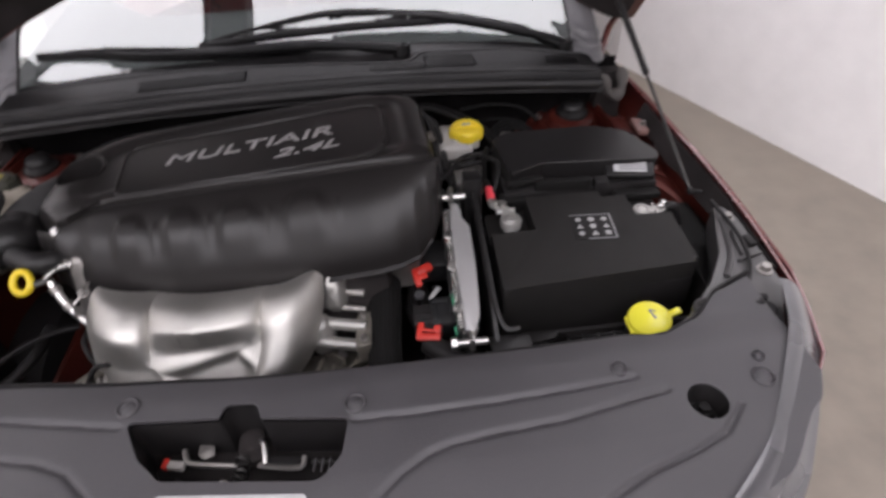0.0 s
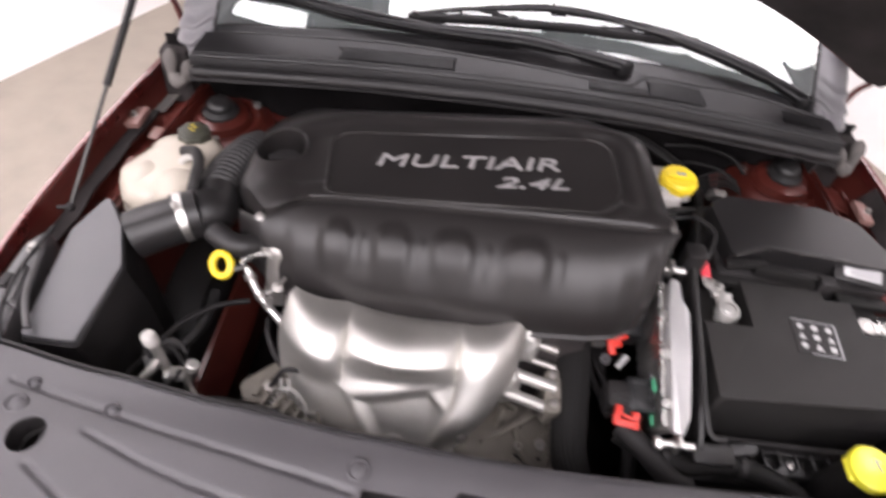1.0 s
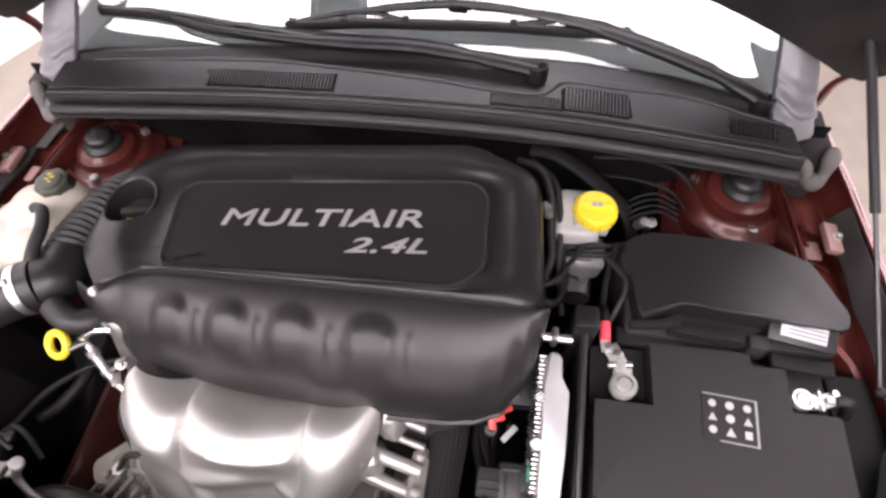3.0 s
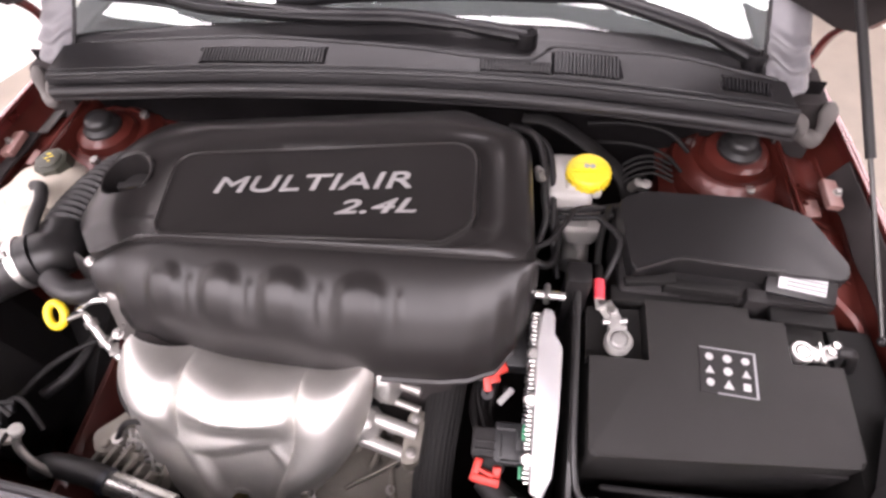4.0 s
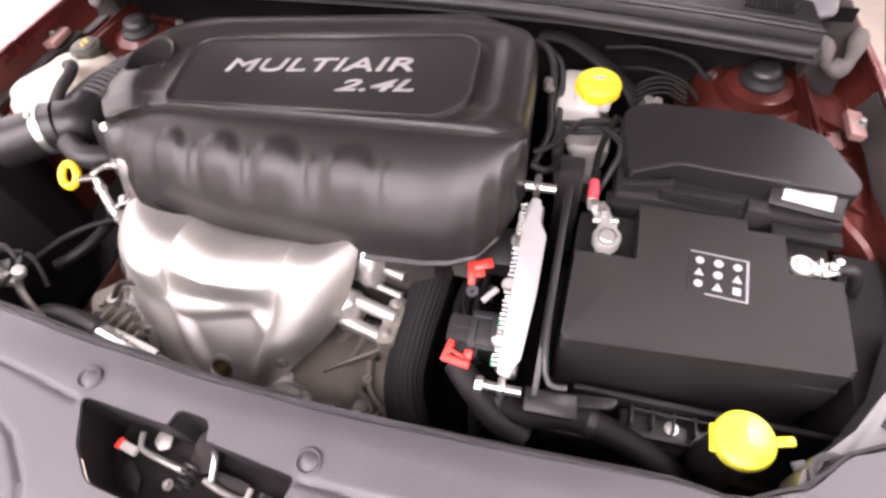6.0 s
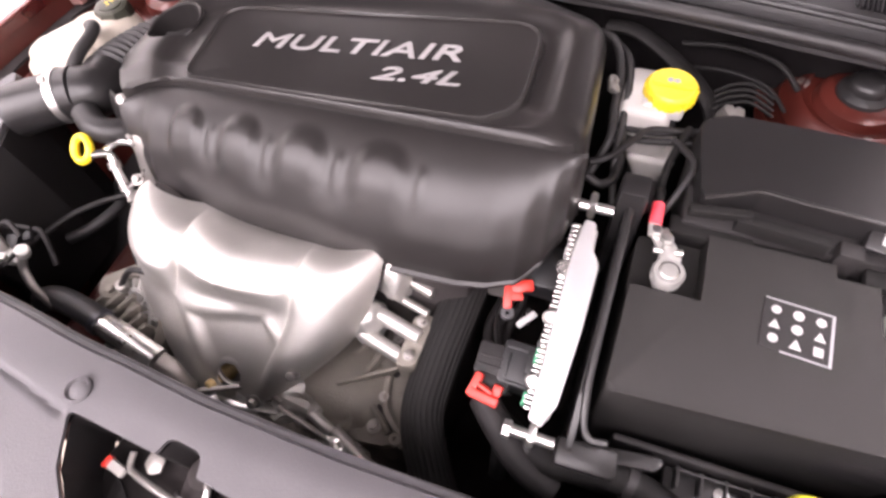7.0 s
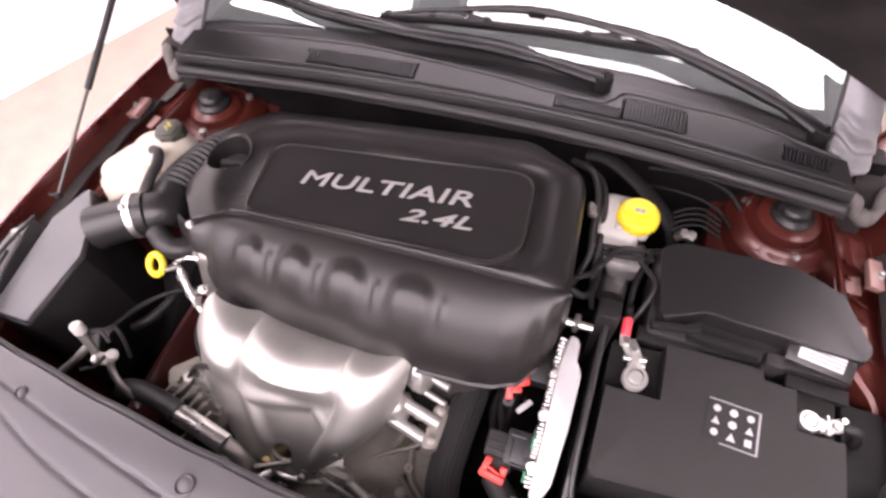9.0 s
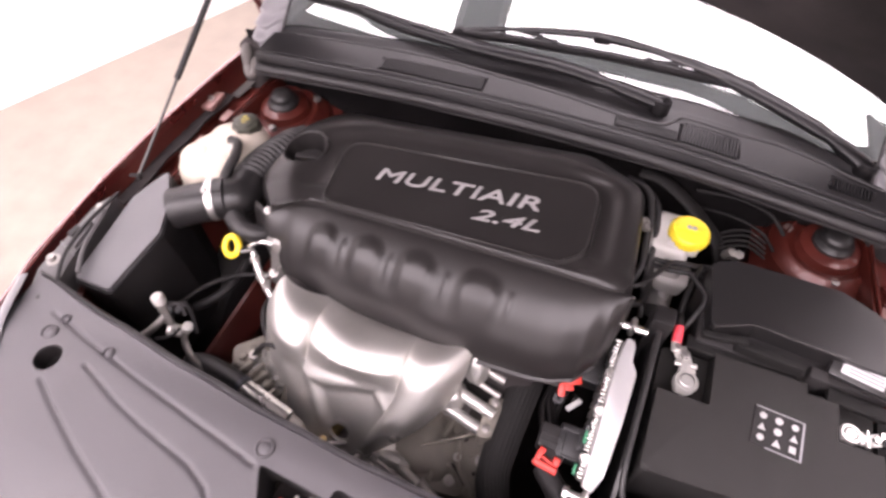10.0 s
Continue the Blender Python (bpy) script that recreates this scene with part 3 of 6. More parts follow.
# wipers
def wiper(pivot, arm, blade, high, label):
    w = thing("wiper", pivot, label, "wiper", "windscreen wipers", shift=(-0.007, 0.002, -0.007))
    part("arm", tube(arm, lambda t: 0.0152 - 0.0080 * smooth01((t - 0.45) / 0.35) - 0.0035 * math.exp(-((t - 0.16) / 0.03) ** 2), 10, flat=0.75), WIPER, w, "black painted arm")
    part("pivot_cap", lathe([(0.017, -0.014), (0.017, 0.004), (0.0165, 0.008), (0.012, 0.0085), (0.011, 0.006), (0.006, 0.0065), (0.005, 0.012), (0.001, 0.012)], Matrix.Translation(pivot) @ pose(0, 0, 0.004, -12, 0, 0), 24), WIPER, w)
    part("blade", tube(blade, 0.0050, 8, flat=1.8), WIPER, w, "rubber wiper blade")
    b = [Vector(p) for p in spline(blade, 6)]
    n = len(b)
    up = Vector((0, 0.006, 0.009)) * high
    part("bridge", tube([b[n // 5] + up, b[n // 2] + up * 1.7, b[4 * n // 5] + up], lambda t: 0.0052 + 0.0034 * math.sin(3.1 * t), 8, flat=0.8), WIPER, w)
    for a, c in ((1, n // 3), (2 * n // 3, n - 2)):
        part("yoke", tube([b[a] + up * 0.3, b[(a + c) // 2] + up * 1.0, b[c] + up * 0.3], 0.0050, 8, flat=0.8), WIPER, w)
    for k in (1, n // 6, n // 3, 2 * n // 3, 5 * n // 6, n - 2):
        part("claw", box((0.012, 0.010, 0.013), b[k] + up * 0.3, 0.002), WIPER, w)
    part("hub", box((0.030, 0.014, 0.016), b[n // 2] + up * 1.5, 0.004), WIPER, w)
    part("hose", tube([Vector(arm[1]) + Vector((0, -0.004, 0.008)), Vector(arm[3]) + Vector((0, -0.006, 0.006)), Vector(arm[-1]) + Vector((0, 0, 0.008))], 0.0026, 8), RUBBER, w, "thin washer hose")


wiper((0.200, 1.090, 0.992), [(0.200, 1.090, 0.996), (0.10, 1.099, 1.006), (0.012, 1.106, 1.010), (-0.085, 1.104, 1.010), (-0.194, 1.104, 1.011), (-0.306, 1.112, 1.014), (-0.37, 1.124, 1.018)],
      [(0.02, 1.124, 1.000), (-0.10, 1.118, 1.001), (-0.20, 1.112, 1.002), (-0.31, 1.116, 1.006), (-0.40, 1.130, 1.014), (-0.500, 1.132, 1.014)], 0.6, "black wiper lying low along the windscreen's foot")
wiper((0.522, 1.070, 0.984), [(0.522, 1.070, 0.988), (0.46, 1.098, 1.004), (0.392, 1.120, 1.016), (0.323, 1.139, 1.026), (0.228, 1.160, 1.036), (0.150, 1.166, 1.040), (0.06, 1.168, 1.041)],
      [(0.335, 1.150, 1.022), (0.24, 1.146, 1.024), (0.12, 1.146, 1.024), (0.03, 1.143, 1.022), (-0.08, 1.138, 1.019), (-0.192, 1.128, 1.012)], 1.6, "black wiper arched up the windscreen")

# ---- nose: radiator cover panel ----
panel_back = curve1([(-0.60, 0.462), (-0.44, 0.437), (-0.30, 0.419), (-0.15, 0.403), (-0.02, 0.393), (0.10, 0.389), (0.25, 0.391), (0.40, 0.396), (0.45, 0.390), (0.50, 0.412), (0.55, 0.455), (0.60, 0.475)])
GROOVES = [
    [(0.085, 0.190), (0.118, 0.235), (0.140, 0.254), (0.169, 0.271), (0.195, 0.279), (0.249, 0.285), (0.308, 0.290), (0.371, 0.301), (0.423, 0.310)],
    [(0.295, 0.185), (0.333, 0.209), (0.373, 0.227), (0.423, 0.241), (0.464, 0.257), (0.492, 0.285)],
    [(-0.110, 0.195), (-0.150, 0.262), (-0.185, 0.295), (-0.215, 0.308), (-0.255, 0.317), (-0.300, 0.326), (-0.353, 0.340), (-0.422, 0.364)],
    [(-0.235, 0.205), (-0.287, 0.242), (-0.354, 0.271), (-0.421, 0.303), (-0.462, 0.326)],
    [(-0.145, 0.338), (-0.186, 0.346), (-0.331, 0.372), (-0.448, 0.395), (-0.530, 0.413)],
    [(0.095, 0.318), (0.135, 0.317), (0.200, 0.318), (0.260, 0.320), (0.325, 0.324), (0.395, 0.330)],
]


GROOVE_RUNS = [(a, b) for g in GROOVES for a, b in zip(g, g[1:])]


def seg_distance(p, a, b):
    ab = (b[0] - a[0], b[1] - a[1])
    t = ((p[0] - a[0]) * ab[0] + (p[1] - a[1]) * ab[1]) / (ab[0] ** 2 + ab[1] ** 2)
    t = min(max(t, 0), 1)
    return math.hypot(p[0] - a[0] - ab[0] * t, p[1] - a[1] - ab[1] * t)


def panel_z(x, y):
    z = 0.938 - 0.25 * max(0, 0.26 - y) ** 1.3 - 0.10 * max(0, abs(x) - 0.42) ** 1.5
    z -= 0.010 * smooth01((y - 0.355) / 0.06)
    d = min((seg_distance((x, y), a, b) for a, b in GROOVE_RUNS if min(a[0], b[0]) - 0.01 < x < max(a[0], b[0]) + 0.01), default=1.0)
    z -= 0.0040 * math.exp(-(d / 0.0032) ** 2)
    return z


def panel(u, v):
    x = lerp(-0.60, 0.60, u)
    y = lerp(panel_back(x), nose_y(abs(x)) + 0.004, v)
    z = panel_z(x, y)
    if v < 0.03:
        z -= 0.006
    return (x, y, z)


nose = thing("front_cover", (0, 0.25, 0.90), "grey-black grained plastic cover over the radiator and bumper"
               , "cover")
top = part("panel", sheet(panel, 400, 130, 0.004), NOSE, nose)
opening = rounded([(-0.140, 0.343), (-0.044, 0.336), (-0.040, 0.352), (-0.006, 0.349), (-0.001, 0.331), (0.090, 0.320), (0.084, 0.280), (0.063, 0.256), (-0.090, 0.274), (-0.117, 0.300)],
                  [0.006, 0.003, 0.018, 0.018, 0.003, 0.006, 0.02, 0.02, 0.02, 0.02], 5)
carve(top, prism(opening, 0.86, 1.0, 0), lathe([(0.021, 0.86), (0.021, 1.0)], (0.460, 0.292, 0), 24), lathe([(0.019, 0.86), (0.019, 1.0)], (-0.478, 0.355, 0), 24))
part("rear_edge", sheet(lambda u, v: (lerp(-0.60, 0.60, u), panel_back(lerp(-0.60, 0.60, u)) - 0.004 * v, lerp(0.926, 0.86, v)), 60, 4, 0.003), DULL, nose)
part("opening_wall", loft([[(x, y, z) for x, y in opening] for z in (0.931, 0.86)], cap=False), DULL, nose)


def push_pin(x, y, r):
    z = panel_z(x, y)
    p = part("push_pin", lathe([(r * 1.15, z - 0.004), (r * 1.15, z + 0.002), (r, z + 0.0035), (r * 0.86, z + 0.0015), (r * 0.82, z + 0.0005), (r * 0.60, z + 0.0022), (0.001, z + 0.003)], (x, y, 0), 24), NOSE, nose, "grey-black push-in clip")


for x, y, r in ((-0.142, 0.360, 0.0105), (0.097, 0.335, 0.0105), (-0.409, 0.391, 0.007), (0.382, 0.341, 0.008), (0.532, 0.314, 0.011), (-0.508, 0.386, 0.010), (0.540, 0.340, 0.006), (-0.505, 0.412, 0.006)):
    push_pin(x, y, r)
for x, y in ((0.460, 0.292), (-0.478, 0.355)):
    w = part("bolt_well", loft([[(x + r * math.cos(a), y + r * math.sin(a), z) for a in (2 * math.pi * k / 24 for k in range(24))] for r, z in ((0.021, 0.934), (0.019, 0.905), (0.0155, 0.904))], cap=False), DULL, nose, "deep bolt well")
    part("bolt", bolt((x + 0.006, y + 0.007, 0.905), 0.0065), DULL, w)

# warning label on the panel
lab = thing("warning_label", (-0.012, 0.228, 0.934), "white and yellow warning label stuck on the panel", "label", shift=(-0.008, -0.008, -0.001))
tilt = pose(-0.014, 0.2235, 0.9385, 2.0, 0, -6)
part("paper", prism(rounded([(-0.071, -0.037), (0.071, -0.037), (0.071, 0.037), (-0.071, 0.037)], 0.005, 4), -0.0004, 0.0004, 0, tilt), PAPER, lab)
part("yellow_field", box((0.044, 0.016, 0.0006), tilt @ pose(-0.040, 0.025, 0.0008), 0), YELLOW, lab, "yellow warning field")
part("warning_sign", prism([(-0.006, -0.005), (0.006, -0.005), (0, 0.006)], 0.0008, 0.0016, 0, tilt @ pose(-0.040, 0.025, 0.0004)), BLACK_INK, lab, "black warning triangle")
part("picture", box((0.040, 0.040, 0.0006), tilt @ pose(-0.040, -0.007, 0.0008), 0), INK, lab, "grey warning drawing")
for x, y, t in ((-0.050, -0.002, 30), (-0.036, -0.010, -20), (-0.042, -0.018, 65)):
    part("picture_bar", box((0.020, 0.006, 0.0004), tilt @ pose(x, y, 0.0014, 0, 0, t), 0), BLACK_INK, lab)
for k in range(6):
    part("print_line", box((0.060 - 0.008 * (k % 3), 0.0030, 0.0006), tilt @ pose(0.026, 0.026 - 0.010 * k, 0.0007), 0), INK, lab)

# bonnet catch inside the opening
catch = thing("bonnet_catch", (-0.02, 0.31, 0.865), "steel bonnet catch with rods inside the panel's opening", "catch", shift=(-0.005, -0.006, 0.0))
part("back_plate", box((0.22, 0.10, 0.006), pose(-0.015, 0.305, 0.868, -6, 0, -6), 0.002), DEEP, catch)
part("crossbar", tube([(-0.088, 0.338, 0.890), (-0.084, 0.326, 0.889), (-0.076, 0.322, 0.888), (-0.050, 0.317, 0.888), (-0.028, 0.314, 0.888)], 0.0032, 8), STEEL, catch, "bent steel bar")
part("guide_plate", prism(rounded([(-0.075, 0.345), (-0.058, 0.342), (-0.056, 0.330), (-0.066, 0.326), (-0.074, 0.332)], 0.003, 3), 0.884, 0.887, 0.0006), STEEL, catch)
# coil spring round the pivot
part("spring", tube([(-0.024 + 0.0075 * math.cos(a), 0.309 + 0.0011 * a - 0.012, 0.888 + 0.0075 * math.sin(a)) for a in (0.6 * k for k in range(38))], 0.0013, 6, per=2), ROD, catch, "coiled spring")
part("latch_body", join(box((0.026, 0.030, 0.016), pose(-0.018, 0.330, 0.880, 0, 0, 12), 0.004), lathe([(0.014, 0), (0.014, 0.008), (0.010, 0.011)], (-0.018, 0.343, 0.880), 20)), DEEP, catch)
part("hook", tube([(-0.006, 0.336, 0.894), (-0.002, 0.331, 0.896), (0.000, 0.322, 0.894), (0.001, 0.312, 0.890)], 0.0030, 8), BRIGHT, catch, "bright steel hook")
part("lever", tube([(-0.006, 0.311, 0.890), (0.012, 0.306, 0.891), (0.030, 0.303, 0.891), (0.040, 0.304, 0.891), (0.042, 0.314, 0.892)], 0.0034, 8, flat=0.7), STEEL, catch)
part("lever_plate", box((0.040, 0.012, 0.003), pose(0.015, 0.315, 0.884, 0, 6, -6), 0.001), DULL, catch)
for k in range(3):
    part("slot_rib", box((0.002, 0.014, 0.004), pose(0.052 + 0.008 * k, 0.306 - 0.001 * k, 0.886, 0, 0, -8), 0.0005), GREY, catch)
part("side_rail", rod((0.048, 0.312, 0.882), (0.090, 0.305, 0.882), 0.0022), ROD, catch)
part("release_rod", rod((0.022, 0.272, 0.888), (0.078, 0.272, 0.888), 0.0022), BRIGHT, catch, "bright steel rod")
part("striker_plate", prism(rounded([(-0.100, 0.318), (-0.075, 0.300), (-0.070, 0.282), (-0.095, 0.290)], 0.004, 3), 0.874, 0.877, 0.0006), DULL, catch)
part("pivot_bolt", bolt((0.02, 0.272, 0.884), 0.0035), STEEL, catch)
part("pivot_bolt", bolt((-0.045, 0.300, 0.878), 0.0035), STEEL, catch)
clip = part("clip", box((0.020, 0.009, 0.008), pose(-0.094, 0.321, 0.890, 0, 0, -12), 0.002), MILKY, catch, "white plastic clip")
part("tab", box((0.006, 0.011, 0.009), pose(-0.104, 0.323, 0.891, 0, 0, -12), 0.002), RED, clip, "red end tab")

# headlamp housings seen from above, in the corners
for s in (-1, 1):
    h = thing("headlamp", (s * 0.60, 0.46, 0.86), "grey plastic headlamp housing bolted in the corner", "headlamp", "headlamps")
    k = 1.0 if s > 0 else 0.965
    inner_line = ((0.50, 0.395), (0.512, 0.432), (0.560, 0.478), (0.597, 0.530), (0.618, 0.585)) if s > 0 else ((0.580, 0.410), (0.596, 0.440), (0.612, 0.490), (0.624, 0.545), (0.632, 0.590))
    o = rounded([(s * x * k, y) for x, y in ((0.641, 0.645), (0.657, 0.60), (0.652, 0.47), (0.615, 0.395)) + inner_line], 0.010, 4)
    if s < 0:
        o = o[::-1]
    part("housing", prism(o, 0.86, 0.905, 0.005), LAMP_GREY, h)
    edge = [Vector((x, y)) for x, y in ((0.672, 0.430), (0.645, 0.362), (0.606, 0.302), (0.570, 0.252), (0.530, 0.204), (0.470, 0.155))]
    line = [p.to_2d() for p in spline([(p.x, p.y, 0) for p in edge], 6)]

    def lens(u, v):
        n = u * (len(line) - 1)
        i = min(int(n), len(line) - 2)
        p = line[i].lerp(line[i + 1], n - i)
        d = (line[i + 1] - line[i]).normalized()
        q = p + Vector((d.y, -d.x)) * 0.050 * (1 - min(v / 0.7, 1))
        z = 0.9365 - 0.040 * smooth01(v / 0.75) ** 1.5 - 0.16 * max(0, v - 0.7) / 0.3
        return (s * q.x * k, q.y, z)

    part("lens", sheet(lens, 40, 16), LENS, h, "smooth grey clear-coated lamp cover")
    part("wire", tube([(s * 0.632 * k, 0.635, 0.912), (s * 0.634 * k, 0.56, 0.914), (s * 0.622 * k, 0.50, 0.914), (s * 0.595 * k, 0.455, 0.912), (s * 0.565 * k, 0.41, 0.908)], 0.003, 8), DULL, h)
    part("well", lathe([(0.015, 0.904), (0.0155, 0.907), (0.012, 0.907), (0.0005, 0.9055)], (s * 0.605 * k, 0.425, 0), 18), DULL, h, "dark adjuster well")
    if s > 0:
        part("ring_boss", lathe([(0.022, 0.900), (0.022, 0.909), (0.019, 0.911), (0.015, 0.909), (0.0145, 0.9065)], (0.537, 0.430, 0), 24, cap=False), LAMP_GREY, h)
        # solid dark disc in the ring, for the shade in the adjuster hole
        part("adjuster_hole_shade", lathe([(0.0146, 0.9052), (0.0146, 0.9066), (0.006, 0.9066), (0.006, 0.9080), (0.001, 0.9080)], (0.537, 0.430, 0), 6), MATT, h, "dark disc for the shaded adjuster hole", 20)
    part("rib", box((0.003, 0.050, 0.008), pose(s * 0.628 * k, 0.545, 0.907, 0, 0, -10 * s), 0.001), LAMP_GREY, h)
    part("rib", box((0.040, 0.003, 0.008), pose(s * 0.632 * k, 0.515, 0.907, 0, 0, 15 * s), 0.001), LAMP_GREY, h)
    part("clip", box((0.012, 0.020, 0.010), pose(s * 0.646 * k, 0.545, 0.908, 0, 0, 5 * s), 0.002), DULL, h)
    part("bolt", bolt((s * 0.642 * k, 0.60, 0.905), 0.006), STEEL, h)
    part("bolt", bolt((s * 0.640 * k, 0.49, 0.905), 0.007), STEEL, h)
    part("rib", tube([(s * 0.585 * k, 0.485, 0.906), (s * 0.612 * k, 0.53, 0.907), (s * 0.632 * k, 0.60, 0.906)], 0.004, 8), LAMP_GREY, h)
    part("adjuster", tube([(s * 0.578 * k, 0.43, 0.912), (s * 0.595 * k, 0.425, 0.918), (s * 0.60 * k, 0.44, 0.912), (s * 0.612 * k, 0.438, 0.912)], 0.005, 8), DULL, h, "black adjuster hook")

# ---- engine cover ----
def cover_z(x):
    """The cover leans: its top rises to the gearbox end."""
    return 0.974 + 0.062 * x


N_RING = 144
outer = resample(rounded([(-0.338, 0.676), (-0.398, 0.742), (-0.394, 0.862), (-0.350, 0.942), (0.128, 0.957), (0.212, 0.895), (0.226, 0.692), (-0.100, 0.704), (-0.250, 0.708), (-0.300, 0.702)],
                         [0.012, 0.04, 0.06, 0.05, 0.06, 0.06, 0.02, 0.2, 0.08, 0.03], 8), N_RING)
inner = rounded([(-0.254, 0.714), (-0.272, 0.846), (0.146, 0.864), (0.152, 0.735), (0.118, 0.710)], [0.022, 0.032, 0.04, 0.05, 0.03], 8)


def ring_match(loop_a, loop_b):
    """For each point of loop_a the point of loop_b in the same direction from b's middle."""
    pts = [Vector(p) for p in loop_b]
    c = Vector((-0.055, 0.790))
    out = []
    for p in loop_a:
        d = (Vector(p) - c)
        best, hit = -1e9, None
        for a, b in zip(pts, pts[1:] + pts[:1]):
            e = b - a
            den = d.x * e.y - d.y * e.x
            if abs(den) < 1e-12:
                continue
            w = a - c
            t = (w.x * e.y - w.y * e.x) / den
            s = (w.x * d.y - w.y * d.x) / den
            if t > 0 and -1e-6 <= s <= 1 + 1e-6 and t > best:
                best, hit = t, c + d * t
        out.append(hit)
    return out


inner_m = ring_match(outer, inner)
ec = thing("engine_cover", (-0.08, 0.78, 0.86), "moulded black plastic engine cover with silver lettering and four runner bulges", "engine cover", shift=(0.001, 0.003, 0.0075), lean=-1.7)


def cover_top():
    # share of the way to the badge plate, height against the top, and how far outwards
    prof = [(-0.010, -0.085), (-0.006, -0.050), (0.0, -0.036), (0.03, -0.024), (0.09, -0.015), (0.18, -0.010), (0.30, -0.0055), (0.40, -0.0025), (0.48, -0.0018), (0.54, -0.0030), (0.60, -0.0060), (0.66, -0.0095), (0.76, -0.011)]
    # raised bead round the badge plate: metres outwards, height
    bead = [(0.0060, -0.0105), (0.0045, -0.0095), (0.0030, -0.0040), (0.0022, 0.0008), (0.0010, 0.0020), (-0.0004, 0.0020), (-0.0014, 0.0010), (-0.0022, -0.0008), (-0.0040, -0.0011), (-0.012, -0.0012), (-0.030, -0.0012), (-0.050, -0.0012)]
    loops = []
    centre = Vector((-0.055, 0.790))
    for k, h in prof + [(None, b) for b in bead]:
        loop = []
        for a, b in zip(outer, inner_m):
            if k is None:
                out = (a - b)
                reach = min(h[0], 0.7 * out.length) if h[0] > 0 else h[0]
                p = b + (out.normalized() if h[0] > 0 else (b - centre).normalized()) * reach
                hh = h[1]
                if hh < -0.002:
                    hh *= 1 - 0.55 * smooth01((0.730 - a.y) / 0.02)
            else:
                p = a.lerp(b, k)
                front = smooth01((0.730 - a.y) / 0.02)
                hh = h * (1 - 0.55 * front) if k > 0.05 else h
            loop.append((p.x, p.y, cover_z(p.x) + hh - 0.010 * smooth01((p.y - 0.88) / 0.07)))
        loops.append(loop)
    bm = loft(loops, cap=False)
    bm.verts.ensure_lookup_table()
    last = bm.verts[-N_RING:]
    bm.faces.new(last)
    first = bm.verts[:N_RING]
    bm.faces.new(list(first)[::-1])
    return bm


shell = part("top_shell", cover_top(), COVER, ec)
WELL = (-0.345, 0.815)
carve(shell, lathe([(0.0385, 0.86), (0.0385, 1.02)], (*WELL, 0), 36))
part("well", turned(lathe([(0.0385, -0.055), (0.0400, -0.010), (0.0415, 0.000), (0.0400, 0.0025), (0.0375, 0.001), (0.0355, -0.012), (0.0335, -0.055)], Matrix(), 40, cap=False), pose(*WELL, 0.9415, 6, -9, 0)), COVER, ec, "round well for the oil filler")
cap = part("oil_cap", lathe([(0.029, 0.880), (0.029, 0.910), (0.026, 0.916), (0.010, 0.917)], (*WELL, 0), 28), DULL, ec, "black oil filler cap")
part("grip", box((0.048, 0.012, 0.012), pose(*WELL, 0.920, 0, 0, 12), 0.003), DULL, cap)
# glint low on the cap, put in as a yellow patch
part("mark", box((0.016, 0.008, 0.0012), pose(-0.350, 0.800, 0.9178, 0, 0, 10), 0), YELLOW, cap, "yellow patch for the cap's glint")

# front roll with the four runner bulges
RUNNERS = ((-0.230, 0.029), (-0.152, 0.033), (-0.070, 0.037), (0.028, 0.039))
roll_front = curve1([(-0.398, 0.698), (-0.365, 0.664), (-0.325, 0.635), (-0.285, 0.615), (-0.236, 0.605), (-0.148, 0.596), (0.012, 0.587), (0.120, 0.588), (0.150, 0.592), (0.182, 0.604), (0.204, 0.627), (0.218, 0.656), (0.227, 0.692)])
roll_back = curve1([(-0.398, 0.706), (-0.338, 0.680), (-0.300, 0.704), (-0.250, 0.711), (-0.10, 0.710), (0.07, 0.704), (0.226, 0.696)])
ROLL = [(0.0, -0.001), (0.08, 0.0), (0.2, -0.003), (0.35, -0.010), (0.5, -0.020), (0.63, -0.032), (0.75, -0.047), (0.85, -0.063), (0.92, -0.079), (0.96, -0.092), (0.975, -0.102), (0.98, -0.106), (1.01, -0.108), (1.022, -0.1095), (1.02, -0.1115), (0.98, -0.112)]
ROLL_FINE = [(p.x, p.y) for p in spline([(a, b, 0) for a, b in ROLL], 7)]


